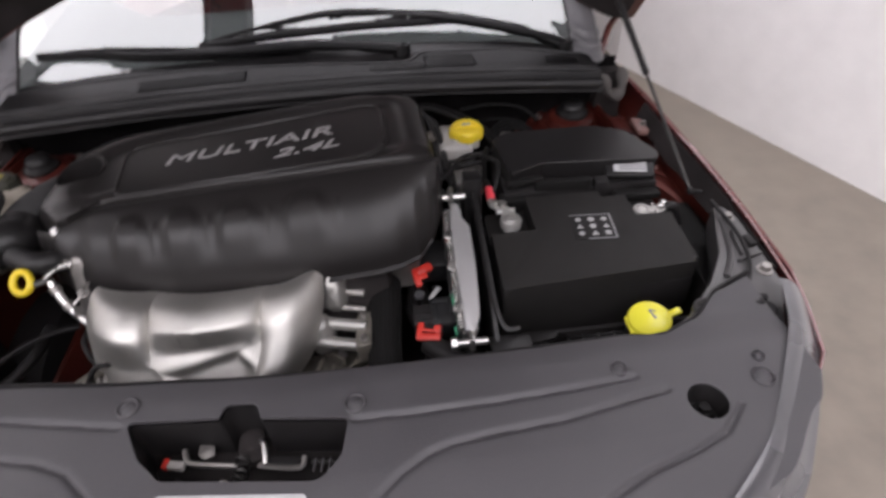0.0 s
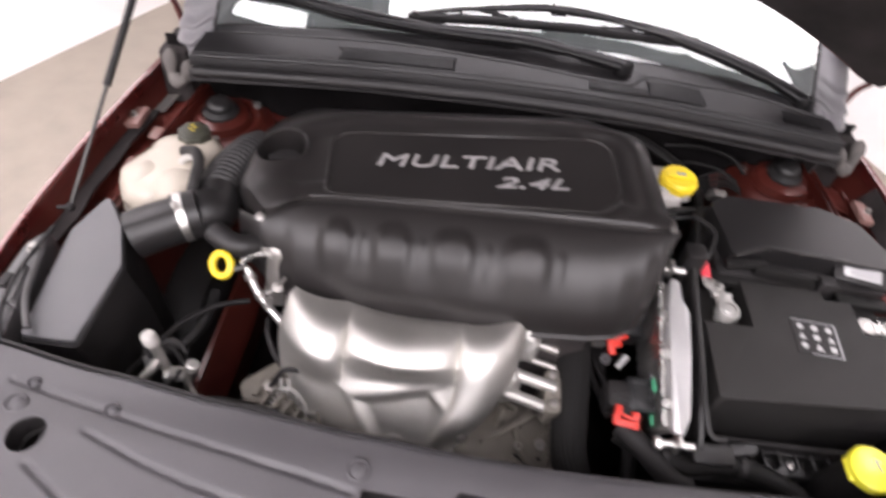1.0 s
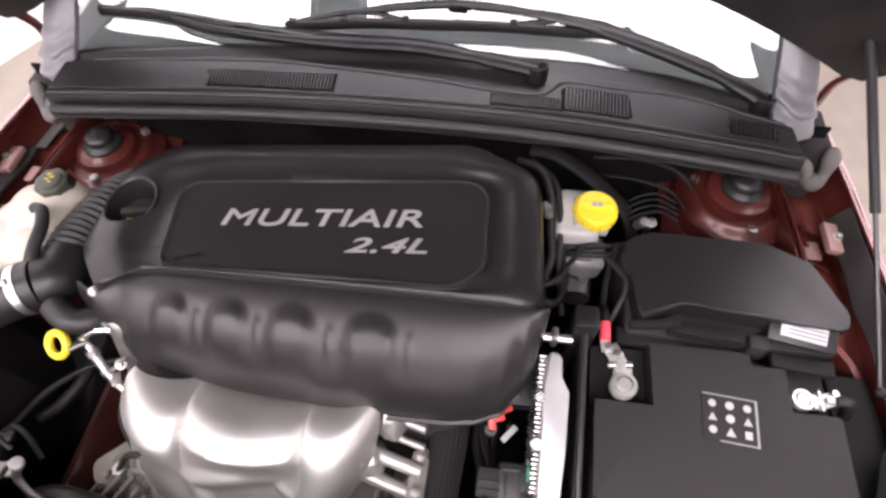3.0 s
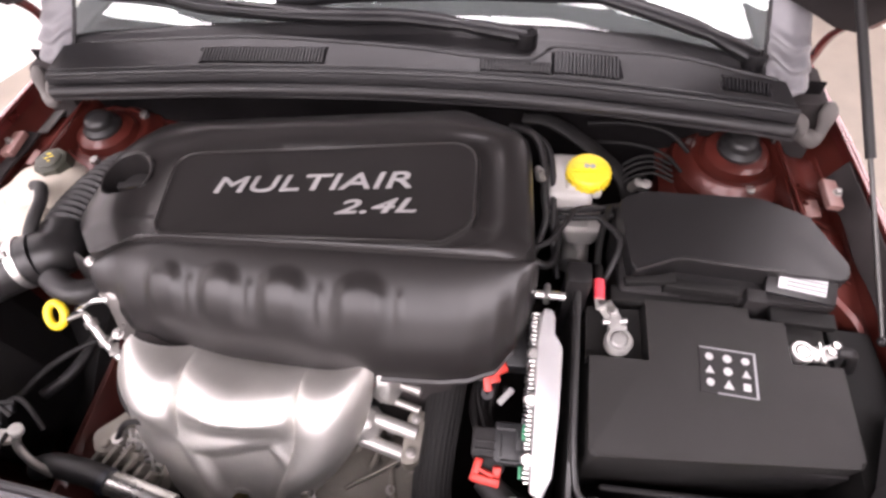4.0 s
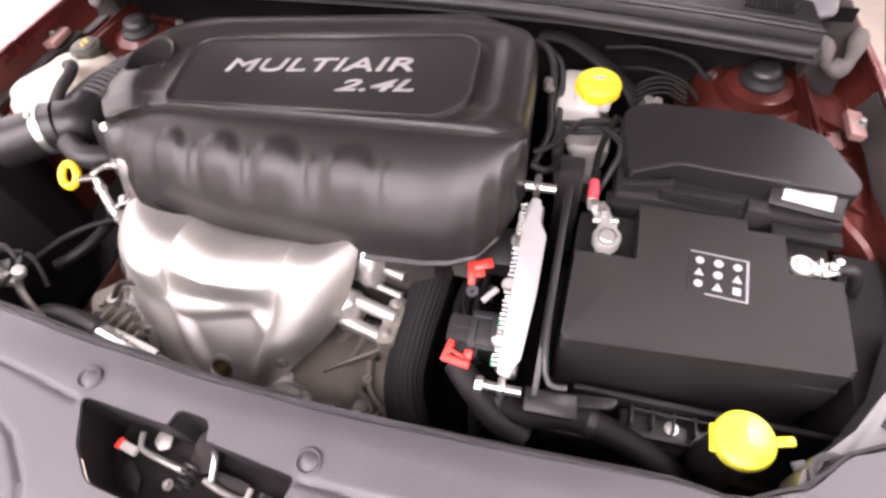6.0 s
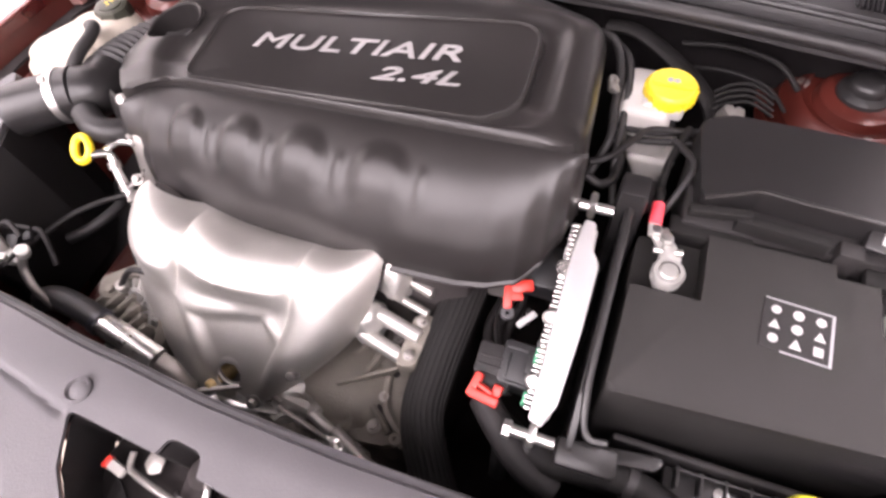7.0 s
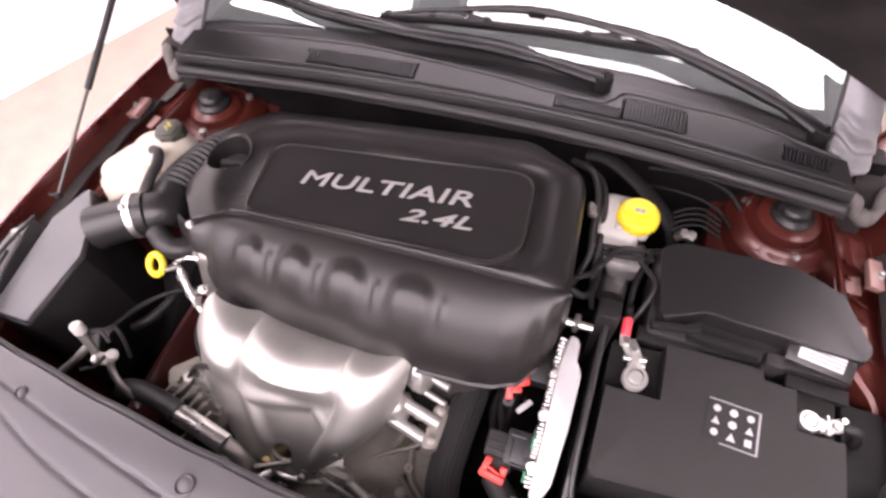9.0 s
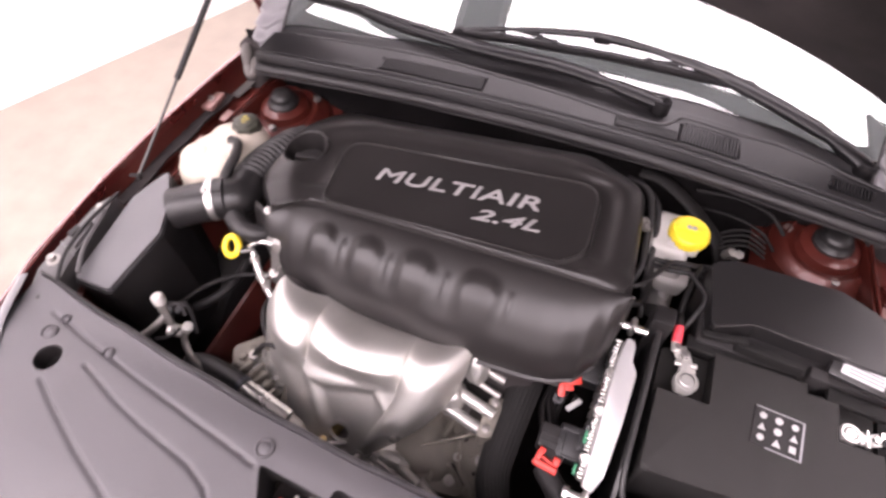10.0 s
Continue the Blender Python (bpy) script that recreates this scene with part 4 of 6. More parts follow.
def roll_point(u, v):
    x = lerp(-0.376, 0.228, u)
    n = v * (len(ROLL_FINE) - 1)
    i = min(int(n), len(ROLL_FINE) - 2)
    k, z = lerp(ROLL_FINE[i][0], ROLL_FINE[i + 1][0], n - i), lerp(ROLL_FINE[i][1], ROLL_FINE[i + 1][1], n - i)
    y = lerp(roll_back(x), roll_front(x), k)
    end = smooth01((x + 0.398) / 0.10)
    z *= (0.64 + 0.36 * end) * (0.80 + 0.20 * smooth01((0.232 - x) / 0.05))
    base = 0.962 + 0.058 * x - 0.016 * (1 - smooth01((x + 0.39) / 0.12))
    p = Vector((x, y, base + z))
    # bulges: an arch at the top edge, then straight down the face
    nrm = Vector((0, -math.sin(min(k, 0.97) * 1.5), math.cos(min(k, 0.97) * 1.5)))
    d = 0.0
    for c, half in RUNNERS:
        w = (x - c) / half
        if abs(w) < 1.35:
            arch = 0.27 + 0.16 * w * w
            across = 1 - smooth01((abs(w) - 0.42) / 0.62)
            d = max(d, across * smooth01((k - arch + 0.06) / 0.21))
    fade = 1 - smooth01((k - 0.52) / 0.36)
    p += nrm * 0.0064 * d * fade
    # narrow ridge pairs in the valleys
    for (c0, h0), (c1, h1) in zip(RUNNERS, RUNNERS[1:] + ((0.118, 0.037),)):
        m = (c0 + h0 + c1 - h1) / 2
        ridge = math.exp(-((x - m) / 0.0045) ** 2)
        p += nrm * 0.0022 * ridge * smooth01((k - 0.36) / 0.12) * (1 - smooth01((k - 0.54) / 0.22))
    return p


front_roll = part("front_roll", sheet(lambda u, v: roll_point(u, v), 300, 100, 0.003), COVER, ec, "rounded front roll with four runner bulges", 75)
part("seam", tube([Vector((x, roll_back(x) + 0.001, 0.9605 + 0.058 * x - 0.016 * (1 - smooth01((x + 0.39) / 0.12)))) for x in (-0.33, -0.30, -0.26, -0.18, -0.05, 0.08, 0.21)], 0.0022, 8), DULL, ec)
part("stud", lathe([(0.007, 0), (0.007, 0.004), (0.004, 0.007)], pose(-0.340, 0.680, 0.930, 20, 0, 0), 14), BRIGHT, ec, "bright fixing stud")


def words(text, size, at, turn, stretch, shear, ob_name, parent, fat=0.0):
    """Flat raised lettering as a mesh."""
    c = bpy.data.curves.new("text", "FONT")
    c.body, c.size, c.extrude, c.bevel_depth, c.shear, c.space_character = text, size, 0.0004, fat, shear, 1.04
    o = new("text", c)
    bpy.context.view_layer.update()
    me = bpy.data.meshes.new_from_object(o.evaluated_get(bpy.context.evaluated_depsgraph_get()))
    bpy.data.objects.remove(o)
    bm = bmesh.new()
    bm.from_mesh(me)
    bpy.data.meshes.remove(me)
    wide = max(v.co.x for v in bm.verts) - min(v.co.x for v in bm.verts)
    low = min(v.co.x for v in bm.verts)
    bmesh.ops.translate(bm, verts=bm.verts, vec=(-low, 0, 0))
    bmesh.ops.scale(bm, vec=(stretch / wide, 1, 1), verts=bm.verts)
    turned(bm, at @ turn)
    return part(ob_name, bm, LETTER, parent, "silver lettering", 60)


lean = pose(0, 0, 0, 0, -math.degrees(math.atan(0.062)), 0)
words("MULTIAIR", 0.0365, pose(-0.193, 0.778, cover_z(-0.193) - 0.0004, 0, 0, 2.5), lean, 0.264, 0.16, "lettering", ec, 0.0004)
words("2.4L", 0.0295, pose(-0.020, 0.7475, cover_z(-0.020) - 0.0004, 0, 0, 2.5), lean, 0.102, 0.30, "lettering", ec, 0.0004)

# ---- heat shield ----
def hermite(points):
    """A smooth function through (x, y) points, by a spline."""
    fine = spline([(x, y, 0) for x, y in points], 12)

    def f(x):
        for a, b in zip(fine, fine[1:]):
            if (a.x - x) * (b.x - x) <= 0 and a.x != b.x:
                return lerp(a.y, b.y, (x - a.x) / (b.x - a.x))
        return fine[0].y if abs(x - fine[0].x) < abs(x - fine[-1].x) else fine[-1].y
    return f


HS_Z = [(0.0, 0.835), (0.09, 0.862), (0.18, 0.873), (0.32, 0.864), (0.45, 0.842), (0.58, 0.817), (0.70, 0.791), (0.82, 0.764), (0.92, 0.738), (1.0, 0.715)]
HS_Y = [(0.0, 0.632), (0.09, 0.598), (0.18, 0.566), (0.32, 0.538), (0.45, 0.514), (0.58, 0.489), (0.70, 0.464), (0.82, 0.442), (0.92, 0.426), (1.0, 0.422)]
hs_w = hermite([(0.0, 0.908), (0.18, 0.874), (0.32, 0.864), (0.45, 0.838), (0.58, 0.809), (0.70, 0.781), (0.82, 0.756), (0.92, 0.733), (1.0, 0.712)])
hs_z, hs_y = hermite(HS_Z), hermite(HS_Y)
hs_left = hermite([(0.700, -0.172), (0.720, -0.205), (0.748, -0.245), (0.775, -0.276), (0.811, -0.291), (0.848, -0.290), (0.878, -0.278), (0.897, -0.255), (0.908, -0.245)])
hs_right = hermite([(0.700, -0.078), (0.712, -0.066), (0.733, -0.040), (0.756, -0.006), (0.781, 0.019), (0.809, 0.032), (0.838, 0.040), (0.864, 0.041), (0.908, 0.036)])
funnel_right = hermite([(0.40, -0.080), (0.50, -0.078), (0.60, -0.060), (0.75, -0.066), (0.90, -0.090), (1.0, -0.10)])


def shield(u, v):
    v = lerp(0.15 * max(0.0, 1 - u / 0.35) ** 1.5, 1, v)
    z = hs_z(v)
    wide = hs_w(v)
    x = lerp(hs_left(wide), hs_right(wide), u)
    y = hs_y(v) + (0.052 * abs(2 * u - 1) ** 3.2 if u < 0.5 else 0.070 * (2 * u - 1) ** 4.5)
    # three bulges with a crease between each; the third runs on beside the funnel
    for c, w, start, run in ((-0.247, 0.050, 0.38, 0.20), (-0.1215, 0.0755, 0.33, 0.16), (0.006 - 0.030 * smooth01((v - 0.45) / 0.4), 0.052, 0.58, 0.26)):
        if abs(x - c) < w:
            b = (1 - smooth01((v - start) / run)) * (1 - ((x - c) / w) ** 2) ** 0.5
            y -= 0.022 * b
            z += 0.014 * b
    # the pressed funnel at the foot, rimmed by a ridge
    side_l = lerp(-0.181, -0.141, (v - 0.56) / 0.22)
    inside = min(x - side_l, funnel_right(v) - x, (v - lerp(0.575, 0.495, (x + 0.181) / 0.101)) * 0.24)
    y += 0.0060 * smooth01((inside + 0.002) / 0.018) * (1 - 0.6 * smooth01((v - 0.66) / 0.22))
    y -= 0.0030 * math.exp(-((inside + 0.005) / 0.0085) ** 2) * smooth01((v - 0.43) / 0.05) * (1 - 0.7 * smooth01((v - 0.74) / 0.12))
    # square embossed mark
    e = max(abs(x + 0.141) / 0.0140, abs(wide - 0.853) / 0.012)
    y -= 0.0014 * (1 - smooth01((e - 0.8) / 0.3)) - 0.0009 * (1 - smooth01((e - 0.5) / 0.3))
    y += 0.0012 * math.sin(x * 55 + z * 31) * math.sin(z * 47 + 1)
    return (x, y, z)


hs = thing("heat_shield", (-0.11, 0.52, 0.74), "pressed bright steel heat shield over the exhaust manifold", "heat shield")
part("shell", sheet(shield, 220, 120, 0.0015, gap=lambda p: math.hypot(p.x + 0.117, (p.z - 0.764) / 0.85) < 0.0155), SHIELD, hs)
part("hole_rim", lathe([(0.017, 0), (0.022, 0.0005), (0.0225, 0.003), (0.018, 0.005), (0.017, 0.003)], pose(-0.117, 0.453, 0.764, 55, 0, 0), 24, cap=False), SHIELD, hs)
part("side_foil", lump((0.052, 0.612, 0.834), (0.022, 0.040, 0.044), 0.15, 21.0), ALU, hs, "crinkled side foil")
part("side_foil", lump((0.030, 0.552, 0.796), (0.020, 0.026, 0.034), 0.15, 24.0), ALU, hs, "crinkled side foil")
sensor = part("oxygen_sensor", join(lathe([(0.006, -0.05), (0.009, -0.02), (0.011, -0.02), (0.011, -0.008), (0.007, -0.008), (0.006, 0.012), (0.004, 0.014)], pose(-0.138, 0.438, 0.749, 60, -35, 0), 16)), BRASS, hs, "brassy oxygen sensor")
for x, y, z in ((-0.078, 0.430, 0.752), (-0.172, 0.431, 0.742), (-0.030, 0.466, 0.795)):
    part("bolt", bolt((0, 0, 0), 0.006, pose(x, y, z, 55, 0, 0)), STEEL, hs)

# ---- engine below ----
eng = thing("engine_block", (-0.08, 0.60, 0.40), "grimy cast aluminium engine and gearbox below the cover", "engine")
part("block", taper_box((-0.30, 0.52, 0.12, 0.90), (-0.30, 0.60, 0.14, 0.90), 0.42, 0.86, 0.02), DEEP, eng)
part("cylinder_head", taper_box((-0.34, 0.62, 0.18, 0.92), (-0.33, 0.65, 0.19, 0.92), 0.80, 0.905, 0.012), STEEL, eng)
part("gearbox", lathe([(0.02, -0.10), (0.10, -0.09), (0.13, -0.05), (0.135, 0.02), (0.11, 0.06), (0.07, 0.08), (0.02, 0.085)], pose(-0.015, 0.47, 0.61, 70, 15, 0), 28), CAST, eng, "grey cast gearbox bell")
part("casting", taper_box((-0.08, 0.41, 0.11, 0.56), (-0.04, 0.44, 0.09, 0.54), 0.55, 0.715, 0.015, 3), CAST, eng)
part("flange", prism(rounded([(-0.06, 0.42), (0.10, 0.44), (0.12, 0.56), (0.02, 0.60), (-0.08, 0.52)], 0.03, 5), 0.700, 0.716, 0.004), CAST, eng)
part("rib", tube([(-0.045, 0.440, 0.716), (0.000, 0.470, 0.722), (0.030, 0.520, 0.724), (0.035, 0.575, 0.720)], 0.006, 8), CAST, eng)
part("rib", tube([(0.100, 0.452, 0.716), (0.068, 0.478, 0.722), (0.055, 0.52, 0.722)], 0.005, 8), CAST, eng)
part("rib", tube([(-0.06, 0.48, 0.716), (-0.02, 0.505, 0.722), (0.01, 0.545, 0.722), (0.015, 0.58, 0.718)], 0.005, 8), CAST, eng)
part("boss", lathe([(0.026, 0.712), (0.024, 0.724), (0.020, 0.727), (0.016, 0.725), (0.001, 0.724)], (0.010, 0.450, 0), 24), CAST, eng)
# flat dark discs stand in for the shade inside bolt holes
for x, y, r in ((0.062, 0.524, 0.0045), (0.037, 0.498, 0.004), (0.092, 0.478, 0.003)):
    part("hole", lathe([(r, 0.7158), (r, 0.7172), (0.0005, 0.7172)], (x, y, 0), 14), DEEP, eng, "dark disc for a bolt hole's shade")
part("flange_joint", tube([(-0.010, 0.512, 0.7165), (0.010, 0.497, 0.7170), (0.035, 0.489, 0.7170), (0.060, 0.477, 0.7170), (0.084, 0.458, 0.7165)], 0.0026, 8), DEEP, eng, "dark joint between the castings")
part("flange_rim", tube([(-0.004, 0.506, 0.718), (0.014, 0.490, 0.719), (0.038, 0.481, 0.719), (0.062, 0.468, 0.719), (0.080, 0.452, 0.718)], 0.0040, 8), CAST, eng)
part("flange_rim", tube([(0.100, 0.440, 0.716), (0.112, 0.470, 0.717), (0.116, 0.510, 0.717), (0.112, 0.555, 0.716)], 0.0050, 8), CAST, eng)
for x, y in ((0.092, 0.448), (0.108, 0.492), (0.108, 0.530), (0.020, 0.503), (0.002, 0.520)):
    part("boss", lathe([(0.0085, 0.712), (0.0080, 0.721), (0.0066, 0.7225), (0.0034, 0.7225), (0.0030, 0.7190), (0.0004, 0.7190)], (x, y, 0), 16), CAST, eng)
for a, b in (((0.044, 0.520), (0.072, 0.548)), ((0.030, 0.528), (0.050, 0.560)), ((0.076, 0.500), (0.104, 0.520))):
    part("rib", rod((*a, 0.716), (*b, 0.718), 0.0030, 8), CAST, eng)
part("solenoid", join(rod((0.02, 0.432, 0.735), (0.060, 0.415, 0.722), 0.009), rod((0.055, 0.417, 0.724), (0.09, 0.408, 0.71), 0.006)), STEEL, eng)
for x, y in ((0.06, 0.455), (-0.03, 0.435), (0.095, 0.50), (0.045, 0.57), (0.10, 0.545), (-0.055, 0.50)):
    part("bolt", bolt((x, y, 0.716), 0.006), STEEL, eng)
part("lower_casting", taper_box((-0.160, 0.385, 0.060, 0.470), (-0.145, 0.400, 0.050, 0.462), 0.50, 0.700, 0.012, 3), CAST, eng, "brown-grey lower casting")
part("pan_lobe", lump((-0.070, 0.425, 0.700), (0.050, 0.026, 0.022), 0.12, 31.0), CAST, eng)
part("pan_lobe", lump((0.030, 0.415, 0.702), (0.040, 0.020, 0.016), 0.12, 33.0), CAST, eng)
for x, y in ((-0.120, 0.410), (-0.030, 0.405), (0.000, 0.448)):
    part("bolt", bolt((x, y, 0.700), 0.0055), STEEL, eng)
part("foil_wrap", lump((-0.055, 0.452, 0.722), (0.052, 0.030, 0.026), 0.45, 11.0), ALU, eng, "crumpled foil wrap")
part("foil_wrap", lump((-0.105, 0.438, 0.722), (0.034, 0.020, 0.022), 0.5, 14.0), ALU, eng, "crumpled foil wrap")
part("web", box((0.110, 0.004, 0.020), pose(0.050, 0.512, 0.742, 8, -4, 32), 0.001), CAST, eng)
part("web", box((0.070, 0.004, 0.018), pose(0.075, 0.545, 0.738, 8, -4, 60), 0.001), CAST, eng)
part("web", box((0.060, 0.004, 0.018), pose(0.030, 0.555, 0.740, 0, 0, -35), 0.001), CAST, eng)
for x, y, z in ((0.060, 0.490, 0.724), (0.012, 0.470, 0.722)):
    part("bolt_hole", lathe([(0.0065, 0.0), (0.0065, 0.003), (0.004, 0.003), (0.0036, 0.001), (0.0005, 0.001)], (x, y, z), 16), STEEL, eng, "bolt hole")
for p, q, r in (((-0.152, 0.418, 0.752), (-0.088, 0.447, 0.752), 0.0036), ((-0.088, 0.450, 0.752), (-0.05, 0.440, 0.745), 0.003), ((-0.05, 0.434, 0.745), (0.02, 0.420, 0.735), 0.003)):
    part("sensor_wire", rod(p, q, r), STEEL, eng)
part("sensor_body", join(lathe([(0.0085, 0.0), (0.0085, 0.016), (0.006, 0.018), (0.006, 0.030), (0.004, 0.032)], pose(0.020, 0.424, 0.728, 60, 0, 60), 14), hexnut(0.010, 0.007, pose(0.020, 0.424, 0.728, 60, 0, 60))), BRIGHT, eng, "bright threaded sensor")
part("downpipe", tube([(-0.128, 0.475, 0.72), (-0.12, 0.455, 0.69), (-0.10, 0.45, 0.65), (-0.05, 0.48, 0.58)], 0.042, 20), STEEL, eng, "brown-grey exhaust downpipe")
part("clamp_strap", tube([(-0.170, 0.445, 0.728), (-0.13, 0.427, 0.733), (-0.09, 0.425, 0.735), (-0.04, 0.437, 0.728)], 0.006, 8, flat=0.4), BRIGHT, eng)
part("pipe_bracket", box((0.05, 0.018, 0.006), pose(-0.085, 0.44, 0.742, 20, 5, 10), 0.002), BRIGHT, eng)
part("sensor_lead", tube([(-0.02, 0.445, 0.728), (0.02, 0.43, 0.725), (0.05, 0.425, 0.70)], 0.007, 10), BRIGHT, eng)
# bright coolant pipes beside the shield
for k, (y, z, r) in enumerate(((0.525, 0.800, 0.0090), (0.552, 0.812, 0.0090), (0.600, 0.832, 0.0070), (0.580, 0.818, 0.005))):
    part("coolant_pipe", tube([(0.000, y + 0.022, z - 0.010), (0.025, y + 0.010, z), (0.055, y + 0.002, z), (0.096, y - 0.008, z)], r, 12), ALU if k < 2 else STEEL, eng, "bright metal pipe")
part("manifold_stay", box((0.020, 0.012, 0.09), pose(0.075, 0.615, 0.825, 12, 0, 0), 0.003), CAST, eng)
part("pipe_flange", prism(rounded([(0.080, 0.505), (0.102, 0.510), (0.104, 0.575), (0.082, 0.570)], 0.006, 4), 0.775, 0.813, 0.003), CAST, eng, "cast pipe flange")
for y in (0.520, 0.562):
    part("bolt", bolt((0.092, y, 0.815), 0.0045), STEEL, eng)

# alternator
alt = thing("alternator", (-0.265, 0.50, 0.66), "cast aluminium alternator with slotted cooling vents", "alternator", shift=(0.006, -0.016, 0.0))
ax = pose(-0.268, 0.512, 0.745, 33, -14, 0)
part("body", lathe([(0.050, -0.10), (0.058, -0.06), (0.060, 0.0), (0.058, 0.034), (0.050, 0.042), (0.046, 0.040), (0.044, 0.026), (0.018, 0.026), (0.016, 0.044), (0.002, 0.046)], ax, 36), CAST, alt)
for k in range(22):
    a = 2 * math.pi * k / 22
    part("vane", box((0.028, 0.0036, 0.016), ax @ pose(0.032 * math.cos(a), 0.032 * math.sin(a), 0.033, 0, 0, math.degrees(a)), 0.0008), ALU, alt)
for k in range(6):
    part("rib", box((0.006, 0.060, 0.020), pose(-0.318 + 0.013 * k, 0.508 - 0.010 * k, 0.778, 18, -8, -38), 0.0015), CAST, alt)
part("bracket", prism(rounded([(-0.345, 0.520), (-0.300, 0.562), (-0.272, 0.550), (-0.302, 0.500), (-0.330, 0.496)], 0.008, 4), 0.770, 0.786, 0.003), CAST, alt, "cast mounting bracket")
part("ring", lathe([(0.030, 0.038), (0.034, 0.038), (0.034, 0.042), (0.030, 0.042)], ax, 30, cap=False), ALU, alt)
for x, y, z, t in ((-0.318, 0.508, 0.772, 25), (-0.290, 0.548, 0.776, 60)):
    part("lug", join(box((0.036, 0.024, 0.026), pose(x, y, z, 12, -10, t), 0.006), bolt((x, y, z + 0.013), 0.006)), CAST, alt)
part("terminal_nut", hexnut(0.009, 0.012, (-0.298, 0.515, 0.790)), STEEL, alt)
part("terminal_nut", hexnut(0.007, 0.010, (-0.255, 0.530, 0.802)), STEEL, alt)
part("lead", tube([(-0.298, 0.515, 0.800), (-0.28, 0.53, 0.822), (-0.25, 0.535, 0.815)], 0.004, 8), DULL, alt)

# radiator top hose with a bright sleeve
hose = thing("radiator_hose", (-0.30, 0.45, 0.78), "black radiator hose with a bright metal sleeve", "hose", shift=(0.034, -0.010, 0.0))
part("rubber_hose", tube([(-0.415, 0.462, 0.795), (-0.385, 0.466, 0.808), (-0.340, 0.462, 0.812), (-0.305, 0.455, 0.812)], 0.0155, 16), RUBBER, hose)
part("sleeve", tube([(-0.308, 0.455, 0.812), (-0.265, 0.447, 0.807), (-0.222, 0.438, 0.800)], 0.0150, 18, flat=0.9), BRIGHT, hose, "bright metal sleeve")
part("elbow", tube([(-0.224, 0.438, 0.798), (-0.210, 0.435, 0.786), (-0.204, 0.430, 0.765), (-0.200, 0.427, 0.72)], 0.0125, 14), STEEL, hose)
part("clamp", tube([(-0.312, 0.456, 0.8125), (-0.304, 0.454, 0.8117)], 0.0168, 18, smooth=False), BLUE, hose)
part("lower_pipe", tube([(-0.246, 0.432, 0.75), (-0.226, 0.416, 0.742), (-0.199, 0.411, 0.740), (-0.174, 0.418, 0.742), (-0.164, 0.432, 0.74)], 0.0078, 12), BRIGHT, hose, "bright bent pipe")

# big black hose between engine and module
h2 = thing("coolant_hose", (0.12, 0.53, 0.70), "thick black ribbed coolant hose curving down", "hose", shift=(0.0, 0.0, -0.004))
HOSE_LINE = spline([(0.135, 0.690, 0.800), (0.128, 0.640, 0.812), (0.124, 0.580, 0.806), (0.120, 0.520, 0.792), (0.122, 0.470, 0.770), (0.145, 0.425, 0.735), (0.165, 0.40, 0.69)], 10)
part("hose", tube(HOSE_LINE, 0.0245, 20, smooth=False), MATT, h2)
for k in range(11):
    a = radians(20 + 14 * k)
    run = []
    for p, q in zip(HOSE_LINE, HOSE_LINE[1:]):
        d = (q - p).normalized()
        side = d.cross(Vector((0, 0, 1))).normalized()
        run.append(p + (side * math.cos(a) + side.cross(d) * math.sin(a)) * 0.0242)
    part("ridge", tube(run, 0.0014, 6, smooth=False), MATT, h2)

# ---- control module with fins, and its plugs ----
mod = thing("control_module", (0.243, 0.585, 0.80), "bright finned aluminium control module clamped on edge", "control module", shift=(-0.005, 0.001, 0.005))
slope = math.degrees(math.atan2(0.913 - 0.840, 0.699 - 0.469))
mm = pose(0.2445, 0.584, 0.8745, slope, 0, 0)
part("housing", box((0.020, 0.200, 0.100), mm @ pose(0.004, -0.002, -0.050), 0.004), ALU, mod)
part("top_rib", prism(rounded([(-0.006, -0.105), (0.008, -0.110), (0.017, -0.085), (0.022, -0.010), (0.022, 0.058), (0.013, 0.072), (0.010, 0.100), (-0.002, 0.104), (-0.006, 0.06)], 0.005, 3), -0.006, 0.010, 0.003, mm), PALE, mod, "bright upper edge")
for k in range(38):
    part("fin", box((0.010 - 0.003 * (k % 3 == 0), 0.0028, 0.090), mm @ pose(-0.0090, -0.095 + 0.0052 * k, -0.049, 0, 0, 0), 0.0005), BRIGHT, mod)
for d in (-0.070, -0.005, 0.048):
    part("boss", join(lathe([(0.008, 0), (0.008, 0.010), (0.006, 0.012)], mm @ pose(-0.010, d, -0.004), 14)), BRIGHT, mod)
for y, z in ((0.700, 0.908), (0.470, 0.838)):
    part("post", rod((0.222, y, z), (0.268, y, z), 0.0055, 14), BRIGHT, mod, "bright spacer bolt")
    part("head", hexnut(0.009, 0.008, pose(0.226, y, z, 0, -90, 0)), BRIGHT, mod)
    part("ear", box((0.008, 0.018, 0.026), (0.246, y, z + 0.002), 0.003), BRIGHT, mod)

